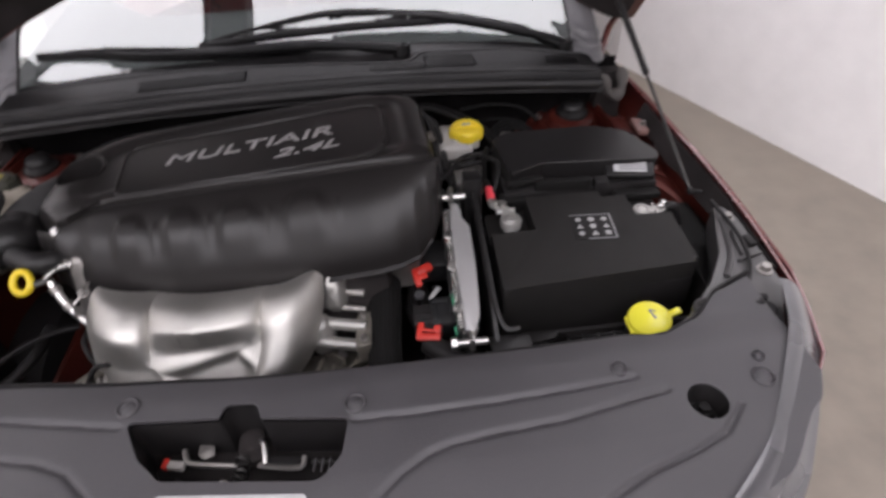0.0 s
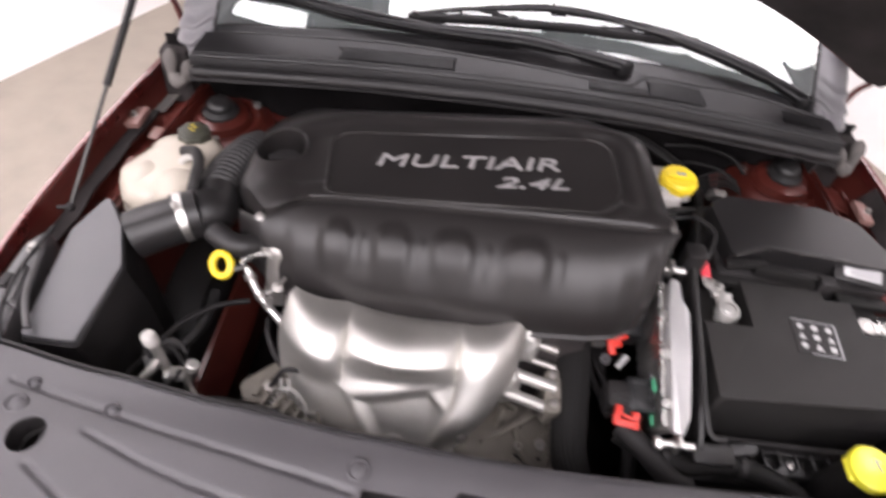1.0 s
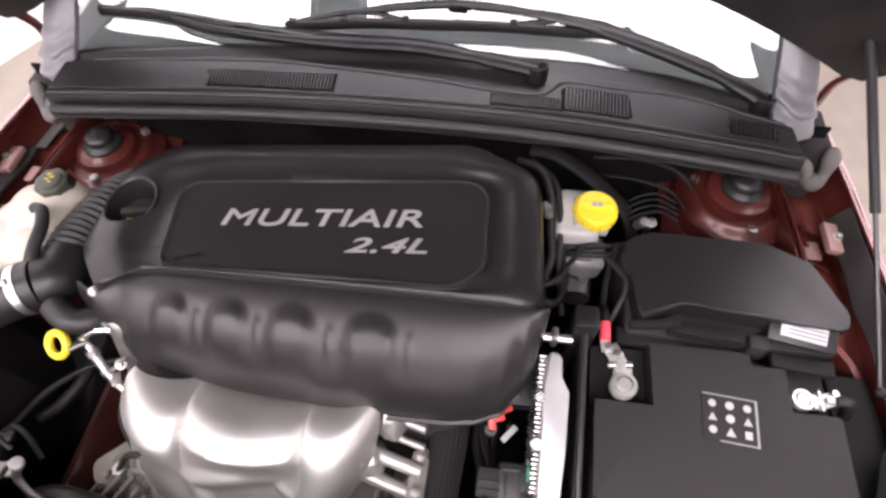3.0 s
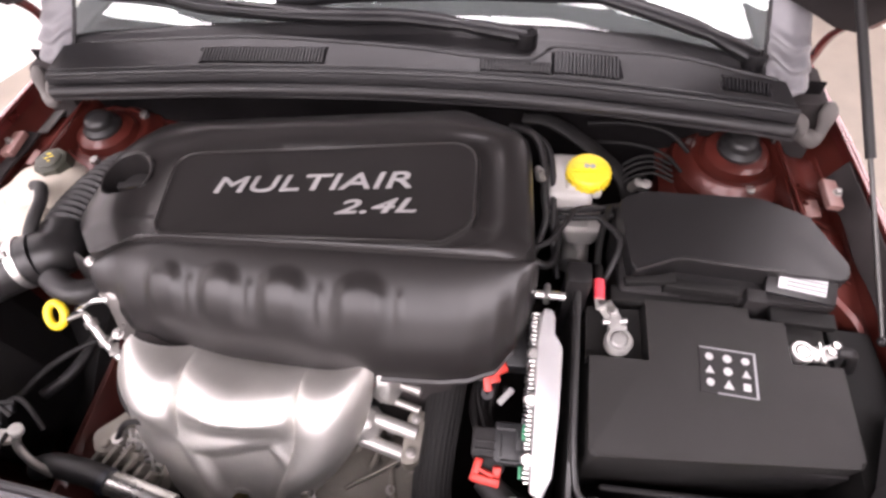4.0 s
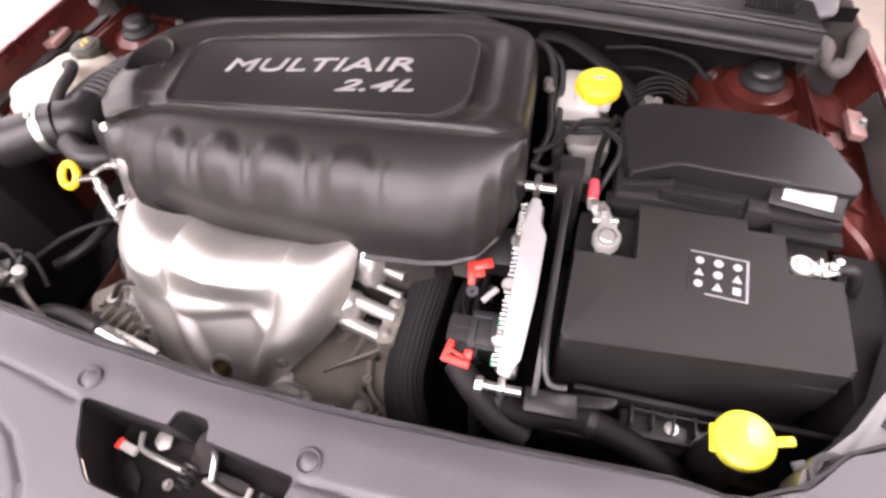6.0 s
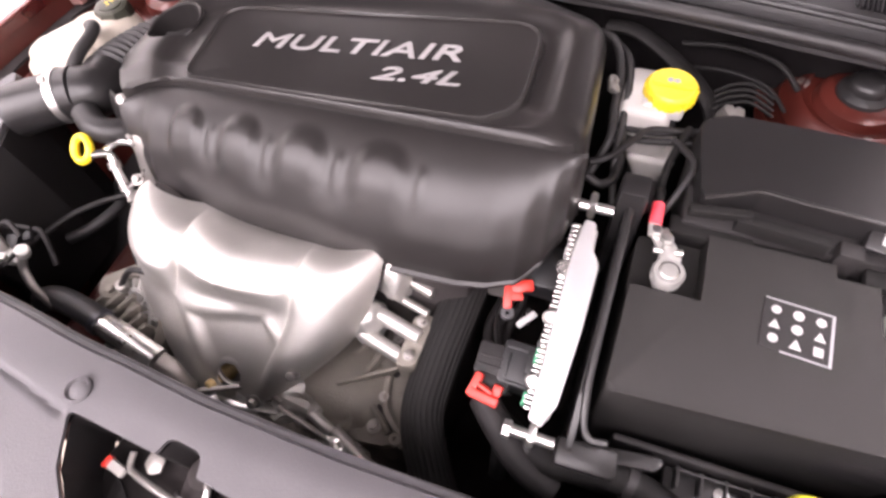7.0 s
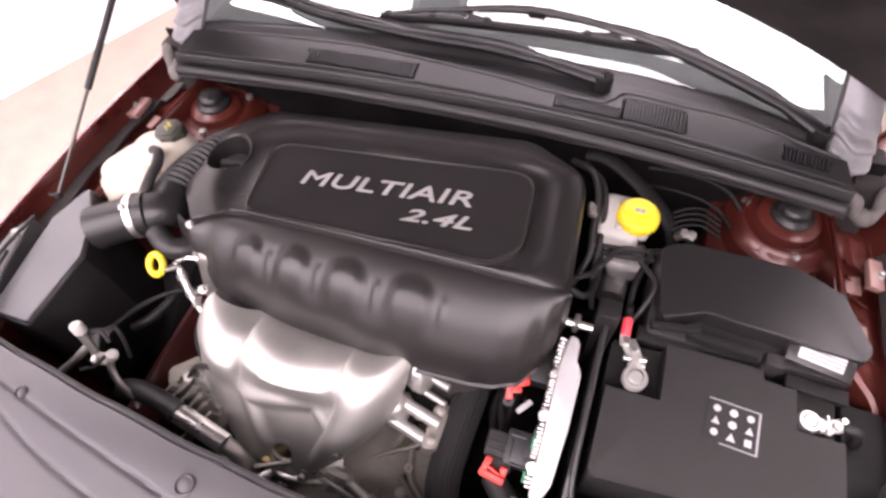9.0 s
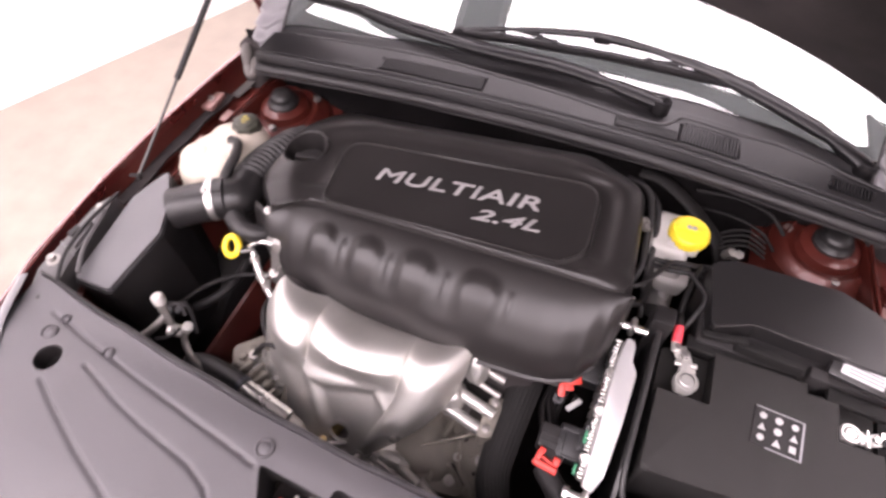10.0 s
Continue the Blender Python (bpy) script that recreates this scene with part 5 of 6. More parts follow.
plug = thing("connector", (0.185, 0.52, 0.79), "black and grey wiring plug with a red locking lever", "connector", "module connectors", shift=(0.003, 0.002, 0.012))
body = part("plug_body", box((0.032, 0.036, 0.045), pose(0.178, 0.541, 0.797, 10, 0, 0), 0.004), DULL, plug, "dark grey plug shell")
for d in (-0.008, 0.002):
    part("ridge", box((0.026, 0.0025, 0.003), pose(0.178, 0.541, 0.797, 10, 0, 0) @ pose(0, d, 0.023), 0.0008), DULL, body)
shell = part("side_shell", box((0.040, 0.048, 0.050), pose(0.208, 0.543, 0.797, 10, 0, 0), 0.004), PLUG, plug)
for dx, dy, w, d in ((-0.006, 0.016, 0.022, 0.004), (-0.012, -0.004, 0.003, 0.026), (0.004, -0.021, 0.030, 0.003), (0.012, 0.004, 0.010, 0.022)):
    part("moulding", box((w, d, 0.004), pose(0.208, 0.543, 0.797, 10, 0, 0) @ pose(dx, dy, 0.0255), 0.001), PLUG, shell)
part("catch", box((0.012, 0.010, 0.008), pose(0.226, 0.566, 0.822, 10, 0, 5), 0.002), GREY, shell, "grey catch")
part("lock", join(box((0.032, 0.010, 0.010), pose(0.182, 0.495, 0.818, 25, 0, -8), 0.002), box((0.009, 0.026, 0.009), pose(0.170, 0.505, 0.820, 20, 0, -14), 0.002), box((0.010, 0.012, 0.010), pose(0.194, 0.505, 0.820, 25, 0, -8), 0.002), box((0.018, 0.004, 0.012), pose(0.182, 0.503, 0.822, 25, 0, -20), 0.001)), RED, plug, "red locking lever")
part("lever_housing", box((0.034, 0.016, 0.020), pose(0.186, 0.516, 0.806, 15, 0, -4), 0.003), DULL, plug)
part("seal", box((0.005, 0.018, 0.012), pose(0.223, 0.551, 0.826, 10, 0, 0), 0.002), GREEN, plug, "green seal")
part("seal", box((0.004, 0.030, 0.006), pose(0.221, 0.517, 0.808, 10, 0, 0), 0.0015), GREEN, plug, "green seal")
part("loom", tube([(0.180, 0.500, 0.800), (0.205, 0.475, 0.80), (0.235, 0.452, 0.785), (0.27, 0.44, 0.77)], 0.016, 12), DULL, plug)
plug2 = thing("connector", (0.185, 0.65, 0.79), "black wiring plug with a red locking lever", "connector", "module connectors", shift=(0.003, 0.002, 0.012))
part("plug_body", box((0.055, 0.055, 0.045), pose(0.200, 0.668, 0.797, 10, 0, 0), 0.005), PLUG, plug2)
part("lock", join(box((0.026, 0.014, 0.010), pose(0.186, 0.630, 0.818, 25, 0, 25), 0.003), box((0.010, 0.034, 0.009), pose(0.173, 0.619, 0.814, 20, 0, 12), 0.002), box((0.018, 0.012, 0.006), pose(0.181, 0.619, 0.814, 20, 0, 20), 0.002)), RED, plug2, "red locking lever")
tag = thing("wire_tag", (0.195, 0.602, 0.82), "small pale plastic wiring tag", "tag", shift=(0.010, 0.014, -0.025))
part("tag", box((0.008, 0.026, 0.004), pose(0.192, 0.595, 0.822, 10, 0, -40), 0.001), SYMBOL, tag)
part("ring", lathe([(0.003, 0), (0.008, 0), (0.008, 0.006), (0.003, 0.006)], (0.168, 0.598, 0.815), 14, cap=False), GREY, tag)
part("stem", rod((0.192, 0.605, 0.79), (0.192, 0.605, 0.826), 0.003), DULL, tag)

# bracket wall beside the battery
br = thing("module_bracket", (0.28, 0.58, 0.74), "black plastic bracket between the module and the battery", "bracket")
part("wall", prism(rounded([(0.470, 0.73), (0.470, 0.835), (0.520, 0.860), (0.600, 0.885), (0.690, 0.905), (0.735, 0.915), (0.735, 0.73)], 0.008, 4), 0, 0.006, 0.002, Matrix(((0, 0, 1, 0.274), (1, 0, 0, 0), (0, 1, 0, 0), (0, 0, 0, 1)))), SATIN, br)
part("upright", box((0.030, 0.030, 0.16), pose(0.278, 0.725, 0.855, 0, 0, 0), 0.004), SATIN, br)
part("rim", tube([(0.279, 0.735, 0.917), (0.279, 0.690, 0.907), (0.279, 0.60, 0.887), (0.281, 0.520, 0.862), (0.290, 0.488, 0.845), (0.310, 0.487, 0.842)], 0.0040, 8, flat=0.7), SATIN, br)
part("foot", box((0.060, 0.028, 0.012), pose(0.295, 0.472, 0.826, 10, 8, 4), 0.004), SATIN, br)
part("arm", prism(rounded([(0.266, 0.468), (0.272, 0.488), (0.372, 0.498), (0.362, 0.484)], 0.004, 3), 0.808, 0.816, 0.002), SATIN, br)

# ---- battery ----
bat = thing("battery", (0.44, 0.62, 0.68), "car battery in a black fibre wrap with bare lead terminals", "battery", shift=(0.002, 0.003, 0.007))
wrap = part("wrap", prism(rounded([(0.292, 0.522), (0.581, 0.540), (0.584, 0.722), (0.296, 0.722)], 0.008, 4), 0.69, 0.873, 0.006, segs=3), FELT, bat)
carve(wrap, box((0.085, 0.10, 0.06), (0.322, 0.690, 0.873), 0.002), box((0.085, 0.075, 0.05), (0.570, 0.690, 0.873), 0.002), box((0.075, 0.04, 0.05), (0.525, 0.726, 0.873), 0.002))
part("case_top", box((0.27, 0.18, 0.06), (0.445, 0.625, 0.812), 0.006), DULL, bat)
flap = part("label", box((0.056, 0.050, 0.0008), pose(0.452, 0.634, 0.8738, 0, 0, -4) @ Matrix.Scale(1.12, 4), 0), DULL, bat, "small black label with pale warning symbols")
for i in range(3):
    for j in range(3):
        p = pose(0.452, 0.634, 0.8744, 0, 0, -4) @ Matrix.Scale(1.12, 4) @ pose(-0.018 + 0.018 * i, 0.0145 - 0.0142 * j, 0)
        r = (0.0040, 0.0044, 0.0040)[i]
        shape = ("oto", "oot", "ots")[i][j]
        if shape == "o":
            s = lathe([(r, 0), (r, 0.0008), (0.001, 0.0009)], p, 18)
        elif shape == "s":
            s = box((r * 1.8, r * 2.0, 0.0008), p, 0)
        else:
            s = prism([(-r * 1.1, -r), (r * 1.1, -r), (0, r * 1.1)], 0, 0.0008, 0, p)
        part("symbol", s, SYMBOL, flap, "pale warning symbol")
for dx, dy, w, d in ((0.0275, 0, 0.0022, 0.050), (0, 0.0245, 0.055, 0.0012), (0.008, -0.0245, 0.038, 0.0012)):
    part("border", box((w, d, 0.0008), pose(0.452, 0.634, 0.8745, 0, 0, -4) @ Matrix.Scale(1.12, 4) @ pose(dx, dy, 0), 0), INK, flap)


def terminal(x, y, z, turn, label, boot, scale):
    t = thing("battery_clamp", (x, y, z - 0.02), label, "battery clamp", "battery clamps")
    m = pose(x, y, z, 0, 0, turn) @ Matrix.Scale(scale, 4)
    part("ring", lathe([(0.0125, -0.012), (0.0185, -0.012), (0.0195, 0.002), (0.0175, 0.006), (0.0125, 0.006)], m, 28, cap=False), LEAD, t)
    part("pole", lathe([(0.012, -0.03), (0.0118, 0.004), (0.0095, 0.0065), (0.001, 0.0065)], m, 24), LEAD, t, "grey lead pole")
    part("jaw", box((0.016, 0.024, 0.014), m @ pose(0, 0.026, -0.002), 0.004), LEAD, t)
    part("jaw", box((0.026, 0.010, 0.012), m @ pose(0.002, 0.020, -0.002), 0.003), LEAD, t)
    part("cross_bolt", rod(m @ Vector((-0.017, 0.030, 0)), m @ Vector((0.017, 0.030, 0)), 0.0035), BRIGHT, t)
    part("nut", hexnut(0.0075, 0.008, m @ pose(-0.002, 0.044, 0.002)), BRIGHT, t)
    part("strap", box((0.024, 0.036, 0.005), m @ pose(-0.004, 0.045, -0.003, 0, 0, 20), 0.002), LEAD, t)
    part("nut", hexnut(0.007, 0.008, m @ pose(-0.014, 0.056, 0.0)), BRIGHT, t)
    if boot:
        b = part("lug", tube([m @ Vector((-0.016, 0.050, 0.000)), m @ Vector((-0.016, 0.066, 0.002))], 0.007, 12, flat=0.6, smooth=False), LEAD, t)
        part("boot", tube([m @ Vector((-0.016, 0.066, 0.002)), m @ Vector((-0.014, 0.084, 0.006)), m @ Vector((-0.013, 0.094, 0.008))], 0.0068, 14), PINK, t, "red cable boot")
        part("cable", tube([m @ Vector((-0.013, 0.090, 0.008)), m @ Vector((-0.010, 0.115, 0.006)), m @ Vector((0.0, 0.14, -0.04))], 0.0055, 12), MATT, t)
    else:
        part("cable", tube([m @ Vector((-0.004, 0.058, 0)), m @ Vector((0.0, 0.078, 0.0)), m @ Vector((0.004, 0.095, -0.05))], 0.007, 12), DULL, t)


terminal(0.330, 0.661, 0.887, 8, "bare grey lead clamp with a red-booted cable", True, 0.86)
terminal(0.548, 0.676, 0.870, -88, "bare lead clamp on the battery's other pole", False, 0.72)

# battery tray and hold-down
tr = thing("battery_tray", (0.44, 0.50, 0.62), "black plastic battery tray with a bolted hold-down", "battery tray", shift=(0.010, 0.004, 0.0))
part("tray", box((0.34, 0.25, 0.06), (0.445, 0.60, 0.68), 0.008), DULL, tr)
part("ledge", box((0.115, 0.030, 0.012), (0.425, 0.486, 0.770), 0.003), SATIN, tr)
for k in range(5):
    part("web", box((0.003, 0.022, 0.022), (0.378 + 0.023 * k, 0.490, 0.780), 0.001), SATIN, tr)
part("web", box((0.10, 0.003, 0.022), (0.425, 0.497, 0.780), 0.001), SATIN, tr)
part("bolt", bolt((0.424, 0.487, 0.777), 0.0052), BRIGHT, tr)
# blacker than the tray: the shade beside the battery is in its colour
part("side_wall", prism(rounded([(0.590, 0.500), (0.580, 0.440), (0.610, 0.450), (0.640, 0.56), (0.648, 0.66), (0.646, 0.724), (0.592, 0.727)], 0.006, 3), 0.60, 0.836, 0.004), MATT, tr, "black plastic side shield, darkened for shade")
part("front_wall", box((0.30, 0.008, 0.13), (0.46, 0.508, 0.73), 0.003), DULL, tr)

# ---- fuse box ----
fb = thing("fuse_box", (0.46, 0.79, 0.80), "black plastic fuse box with a stepped lid and a white label", "fuse box", shift=(-0.004, 0.005, -0.012))
part("base", taper_box((0.345, 0.735, 0.600, 0.86), (0.338, 0.728, 0.600, 0.87), 0.78, 0.895, 0.006), DULL, fb)
lid_o = rounded([(0.350, 0.738), (0.408, 0.763), (0.493, 0.756), (0.602, 0.748), (0.607, 0.772), (0.576, 0.842), (0.52, 0.868), (0.372, 0.868), (0.336, 0.852)], [0.010, 0.012, 0.03, 0.012, 0.012, 0.03, 0.05, 0.02, 0.02], 5)
part("lid", prism(lid_o, 0.894, 0.926, 0.0025, None, 2), SATIN, fb, "smooth satin-black lid", 12)
# bead added along the lid's front edge to draw its bevel highlight
part("highlight_bead", tube([(0.352, 0.741, 0.9255), (0.380, 0.7525, 0.9262), (0.408, 0.7635, 0.9262), (0.45, 0.7605, 0.9262), (0.493, 0.7575, 0.9262), (0.530, 0.7550, 0.9258)], 0.0028, 8), COVER, fb)
part("lip", box((0.062, 0.010, 0.010), pose(0.372, 0.7355, 0.913, 0, 0, 8), 0.0009), MATT, fb)
part("lip", box((0.090, 0.012, 0.020), pose(0.436, 0.734, 0.902, 0, 0, -4), 0.0009), MATT, fb)
part("step", box((0.085, 0.022, 0.010), pose(0.372, 0.727, 0.885, 0, 0, 0), 0.0009), MATT, fb)
part("step", box((0.070, 0.020, 0.010), pose(0.446, 0.720, 0.880, 0, 0, -2), 0.0009), MATT, fb)
part("latch", box((0.022, 0.018, 0.034), pose(0.500, 0.729, 0.892, 0, 0, -4), 0.0012), DULL, fb)
part("step", box((0.075, 0.020, 0.010), pose(0.560, 0.716, 0.882, 0, 0, -4), 0.0009), MATT, fb)
slant = pose(0.553, 0.7475, 0.9170, 21, 0, -10)
part("label_pad", box((0.080, 0.040, 0.010), slant @ pose(0, 0, -0.006), 0.002), SATIN, fb)
lb = part("label", box((0.054, 0.024, 0.0008), slant, 0), PAPER, fb, "white printed label")
for k in range(4):
    part("print_line", box((0.030 if k == 0 else 0.044, 0.0014, 0.0006), slant @ pose(0.004, 0.008 - 0.005 * k, 0.0007), 0), GREY, lb)
part("rear_duct", tube([(0.33, 0.855, 0.905), (0.315, 0.80, 0.905), (0.312, 0.755, 0.890), (0.318, 0.735, 0.86)], 0.0045, 12), MATT, fb, "black cable duct")

# ---- brake fluid reservoir ----
rs = thing("brake_reservoir", (0.285, 0.915, 0.78), "milky white brake fluid reservoir with a yellow screw cap", "reservoir", shift=(-0.006, -0.008, 0.006))
part("tank", taper_box((0.252, 0.880, 0.318, 0.950), (0.246, 0.878, 0.308, 0.965), 0.808, 0.888, 0.012, 3), MILKY, rs)
part("neck_block", taper_box((0.272, 0.888, 0.322, 0.945), (0.270, 0.890, 0.322, 0.947), 0.872, 0.892, 0.006, 3), MILKY, rs)
part("lower_tank", taper_box((0.285, 0.880, 0.330, 0.930), (0.268, 0.876, 0.335, 0.935), 0.765, 0.812, 0.010, 3), MILKY, rs)
part("spout", tube([(0.308, 0.890, 0.775), (0.308, 0.882, 0.745), (0.306, 0.88, 0.72)], 0.010, 12), MILKY, rs)
capo = part("cap", lathe([(0.028, 0.884), (0.0302, 0.886), (0.0310, 0.897), (0.0302, 0.902), (0.027, 0.905), (0.010, 0.9055), (0.001, 0.9055)], pose(0.301, 0.918, 0, 0, 0, 0), 36), YELLOW, rs, "yellow screw cap")
for k in range(24):
    a = 2 * math.pi * k / 24
    part("knurl", box((0.0022, 0.0034, 0.013), pose(0.301 + 0.0308 * math.cos(a), 0.918 + 0.0308 * math.sin(a), 0.8935, 0, 0, math.degrees(a)), 0.0006), YELLOW, capo)
part("grip_bar", box((0.048, 0.014, 0.005), pose(0.301, 0.918, 0.907, 0, 0, 0), 0.002), YELLOW, capo)
part("mark", join(lathe([(0.004, 0), (0.004, 0.001)], (0.297, 0.918, 0.9095), 12), lathe([(0.004, 0), (0.004, 0.001)], (0.305, 0.918, 0.9095), 12)), INK, capo)
part("master_cylinder", rod((0.30, 0.86, 0.735), (0.31, 1.02, 0.74), 0.024, 18), ALU, rs)

# ---- coolant expansion tank ----
ct = thing("coolant_tank", (-0.535, 0.80, 0.80), "cream translucent coolant tank with a dark cap", "coolant tank", shift=(0.015, -0.013, 0.001))


def tank():
    loops = []
    for k, z in ((0.72, 0.802), (0.92, 0.812), (1.0, 0.838), (1.0, 0.868), (0.95, 0.888), (0.80, 0.900), (0.55, 0.906)):
        o = rounded([(-0.595, 0.740), (-0.535, 0.722), (-0.478, 0.790), (-0.475, 0.880), (-0.510, 0.905), (-0.560, 0.885), (-0.605, 0.800)], 0.04, 6)
        loops.append([(-0.538 + (x + 0.538) * k, 0.810 + (y - 0.810) * k, z) for x, y in o])
    return loft(loops)


part("tank_body", tank(), CREAM, ct)
for cx, cy, r, z in ((-0.567, 0.782, 0.036, 0.900), (-0.512, 0.768, 0.037, 0.903), (-0.545, 0.845, 0.040, 0.896)):
    part("lobe", lathe([(r * 0.9, z - 0.055), (r, z - 0.035), (r, z - 0.014), (r * 0.86, z - 0.001), (r * 0.55, z + 0.006), (0.002, z + 0.008)], (cx, cy, 0), 28), CREAM, ct)
part("seam_flange", tube([(-0.600, 0.765, 0.852), (-0.575, 0.728, 0.850), (-0.535, 0.715, 0.850), (-0.495, 0.745, 0.850), (-0.470, 0.79, 0.850)], 0.004, 8, flat=0.5), CREAM, ct)
for x, y in ((-0.606, 0.815), (-0.590, 0.855)):
    part("tab", box((0.014, 0.004, 0.012), pose(x, y, 0.872, 0, 0, 40), 0.001), CREAM, ct)
tc = part("cap", lathe([(0.024, 0.890), (0.0265, 0.893), (0.027, 0.906), (0.025, 0.913), (0.021, 0.915), (0.001, 0.915)], (-0.520, 0.872, 0), 8), OLIVE, ct, "dark olive eight-sided screw cap", 25)
part("top_disc", lathe([(0.018, 0.914), (0.018, 0.917), (0.016, 0.918), (0.001, 0.918)], (-0.520, 0.872, 0), 24), OLIVE, tc)
for k in range(4):
    part("print", box((0.007 - 0.001 * k, 0.0013, 0.0008), pose(-0.520 + 0.006 * (k % 2) - 0.003, 0.880 - 0.0045 * k, 0.9184, 0, 0, 20), 0), YELLOW, tc, "yellow print")
part("nipple", tube([(-0.515, 0.806, 0.905), (-0.505, 0.807, 0.916), (-0.488, 0.803, 0.924)], 0.006, 10), MILKY, ct)
bh = thing("bleed_hose", (-0.465, 0.76, 0.88), "thin black hose looping from the coolant tank", "hose")
part("hose", tube([(-0.498, 0.806, 0.918), (-0.474, 0.795, 0.930), (-0.458, 0.770, 0.934), (-0.452, 0.742, 0.934), (-0.450, 0.715, 0.925), (-0.455, 0.700, 0.90)], 0.0085, 12), RUBBER, bh)

# ---- intake pipe ----
it = thing("intake_pipe", (-0.44, 0.69, 0.86), "black plastic air intake pipe with a ribbed bellows and bright clamp", "intake pipe")
part("inlet", tube([(-0.514, 0.650, 0.896), (-0.490, 0.665, 0.900), (-0.458, 0.684, 0.904)], lambda t: 0.0345 - 0.0010 * t, 28), SATIN, it)
part("collar", tube([(-0.464, 0.681, 0.905), (-0.436, 0.697, 0.906)], 0.0350, 28, smooth=False), SATIN, it)
part("clamp", tube([(-0.459, 0.684, 0.9055), (-0.450, 0.689, 0.906)], 0.0362, 32, smooth=False), BRIGHT, it, "bright worm-drive clamp")
part("clamp_screw", box((0.009, 0.010, 0.006), pose(-0.455, 0.676, 0.941, 20, 0, 30), 0.002), STEEL, it)
part("elbow", tube([(-0.438, 0.696, 0.906), (-0.424, 0.706, 0.903), (-0.422, 0.718, 0.899), (-0.428, 0.742, 0.896)], 0.0345, 24), SATIN, it)
part("bellows", tube([(-0.428, 0.735, 0.896), (-0.432, 0.78, 0.890), (-0.430, 0.83, 0.880), (-0.424, 0.88, 0.866), (-0.418, 0.91, 0.850)], lambda t: 0.0325 - 0.004 * t + 0.0024 * math.sin(t * 2 * math.pi * 18), 24, per=40), RUBBER, it, "ribbed black bellows")
part("branch_hose", tube([(-0.405, 0.668, 0.905), (-0.375, 0.652, 0.902), (-0.350, 0.66, 0.895), (-0.335, 0.69, 0.885)], 0.017, 14), RUBBER, it)

# ---- air filter box ----
ab = thing("air_filter_box", (-0.56, 0.56, 0.62), "black plastic air filter box with a sloping lid, greyed for its sheen", "air filter box", shift=(0.004, 0.0, 0.010))
lid = rounded([(-0.517, 0.482), (-0.515, 0.602), (-0.545, 0.668), (-0.588, 0.724), (-0.606, 0.648), (-0.584, 0.482)], 0.008, 3)
rim = [(-0.562 + (x + 0.562) * 1.06, 0.60 + (y - 0.60) * 1.03) for x, y in lid]
foot = [(-0.562 + (x + 0.562) * (1.22 if x > -0.57 else 1.06), 0.60 + (y - 0.60) * 1.06) for x, y in lid]
# one plastic in two tones: lid greyed for its sheen, box kept dark
part("box", loft([[(x, y, 0.62) for x, y in foot], [(x, y, 0.80) for x, y in foot], [(x, y, 0.862) for x, y in rim], [(x, y, 0.872) for x, y in rim]]), DULL, ab, angle=25)
part("lid", prism(lid, 0.870, 0.881, 0.002), GREY, ab, "lid greyed for its sheen", 12)

# ---- dipstick ----
ds = thing("dipstick", (-0.375, 0.62, 0.86), "yellow ring-handled oil dipstick in a bright metal tube", "dipstick")
ring = pose(-0.381, 0.621, 0.894, 38, -12, 10)
loops = []
for k in range(28):
    a = 2 * math.pi * k / 28
    c = Vector((0.0125 * math.cos(a), 0.0155 * math.sin(a), 0))
    d = Vector((math.cos(a), math.sin(a), 0))
    loops.append([ring @ (c + d * 0.0052 * math.cos(b) + Vector((0, 0, 0.0055 * math.sin(b)))) for b in (2 * math.pi * j / 10 for j in range(10))])
loops.append(loops[0])
part("handle", loft(loops, cap=False), YELLOW, ds, "yellow plastic pull ring")
part("stem", tube([ring @ Vector((0.012, -0.008, 0)), (-0.356, 0.632, 0.880), (-0.345, 0.622, 0.866)], 0.0055, 10), BRIGHT, ds)
part("guide_tube", tube([(-0.352, 0.630, 0.882), (-0.340, 0.615, 0.862), (-0.322, 0.600, 0.842), (-0.290, 0.580, 0.815), (-0.27, 0.57, 0.76)], 0.0058, 12), BRIGHT, ds)
part("stay", tube([(-0.362, 0.634, 0.884), (-0.345, 0.645, 0.892), (-0.320, 0.648, 0.895)], 0.0045, 8), BRIGHT, ds)
part("stay", tube([(-0.350, 0.650, 0.888), (-0.338, 0.656, 0.896), (-0.322, 0.650, 0.898)], 0.0035, 8), STEEL, ds)
for p, q in (((-0.348, 0.625, 0.876), (-0.344, 0.620, 0.869)), ((-0.333, 0.609, 0.855), (-0.328, 0.605, 0.849))):
    part("collar", tube([p, q], 0.0082, 12, smooth=False), STEEL, ds)
part("bracket_arm", tube([(-0.330, 0.606, 0.852), (-0.318, 0.612, 0.858), (-0.305, 0.618, 0.868), (-0.296, 0.622, 0.880)], 0.0032, 8, flat=0.6), BRIGHT, ds)
part("bolt", bolt((0, 0, 0), 0.005, pose(-0.306, 0.614, 0.868, 20, 10, 0)), STEEL, ds)
part("bracket", box((0.012, 0.018, 0.004), pose(-0.318, 0.600, 0.846, 10, 20, 30), 0.001), STEEL, ds)

# ---- refrigerant service port by the panel ----
ac = thing("service_port", (-0.43, 0.48, 0.80), "metal refrigerant pipe with a white capped service port", "service port", shift=(0.012, 0.005, 0.014))
part("cap", lathe([(0.008, 0.0), (0.0092, 0.003), (0.0092, 0.015), (0.0075, 0.018), (0.002, 0.019)], pose(-0.433, 0.487, 0.878, -12, -12, 0), 18), MILKY, ac, "white plastic cap")
part("valve", tube([(-0.430, 0.484, 0.880), (-0.424, 0.478, 0.862), (-0.415, 0.468, 0.835)], 0.0062, 12), STEEL, ac)
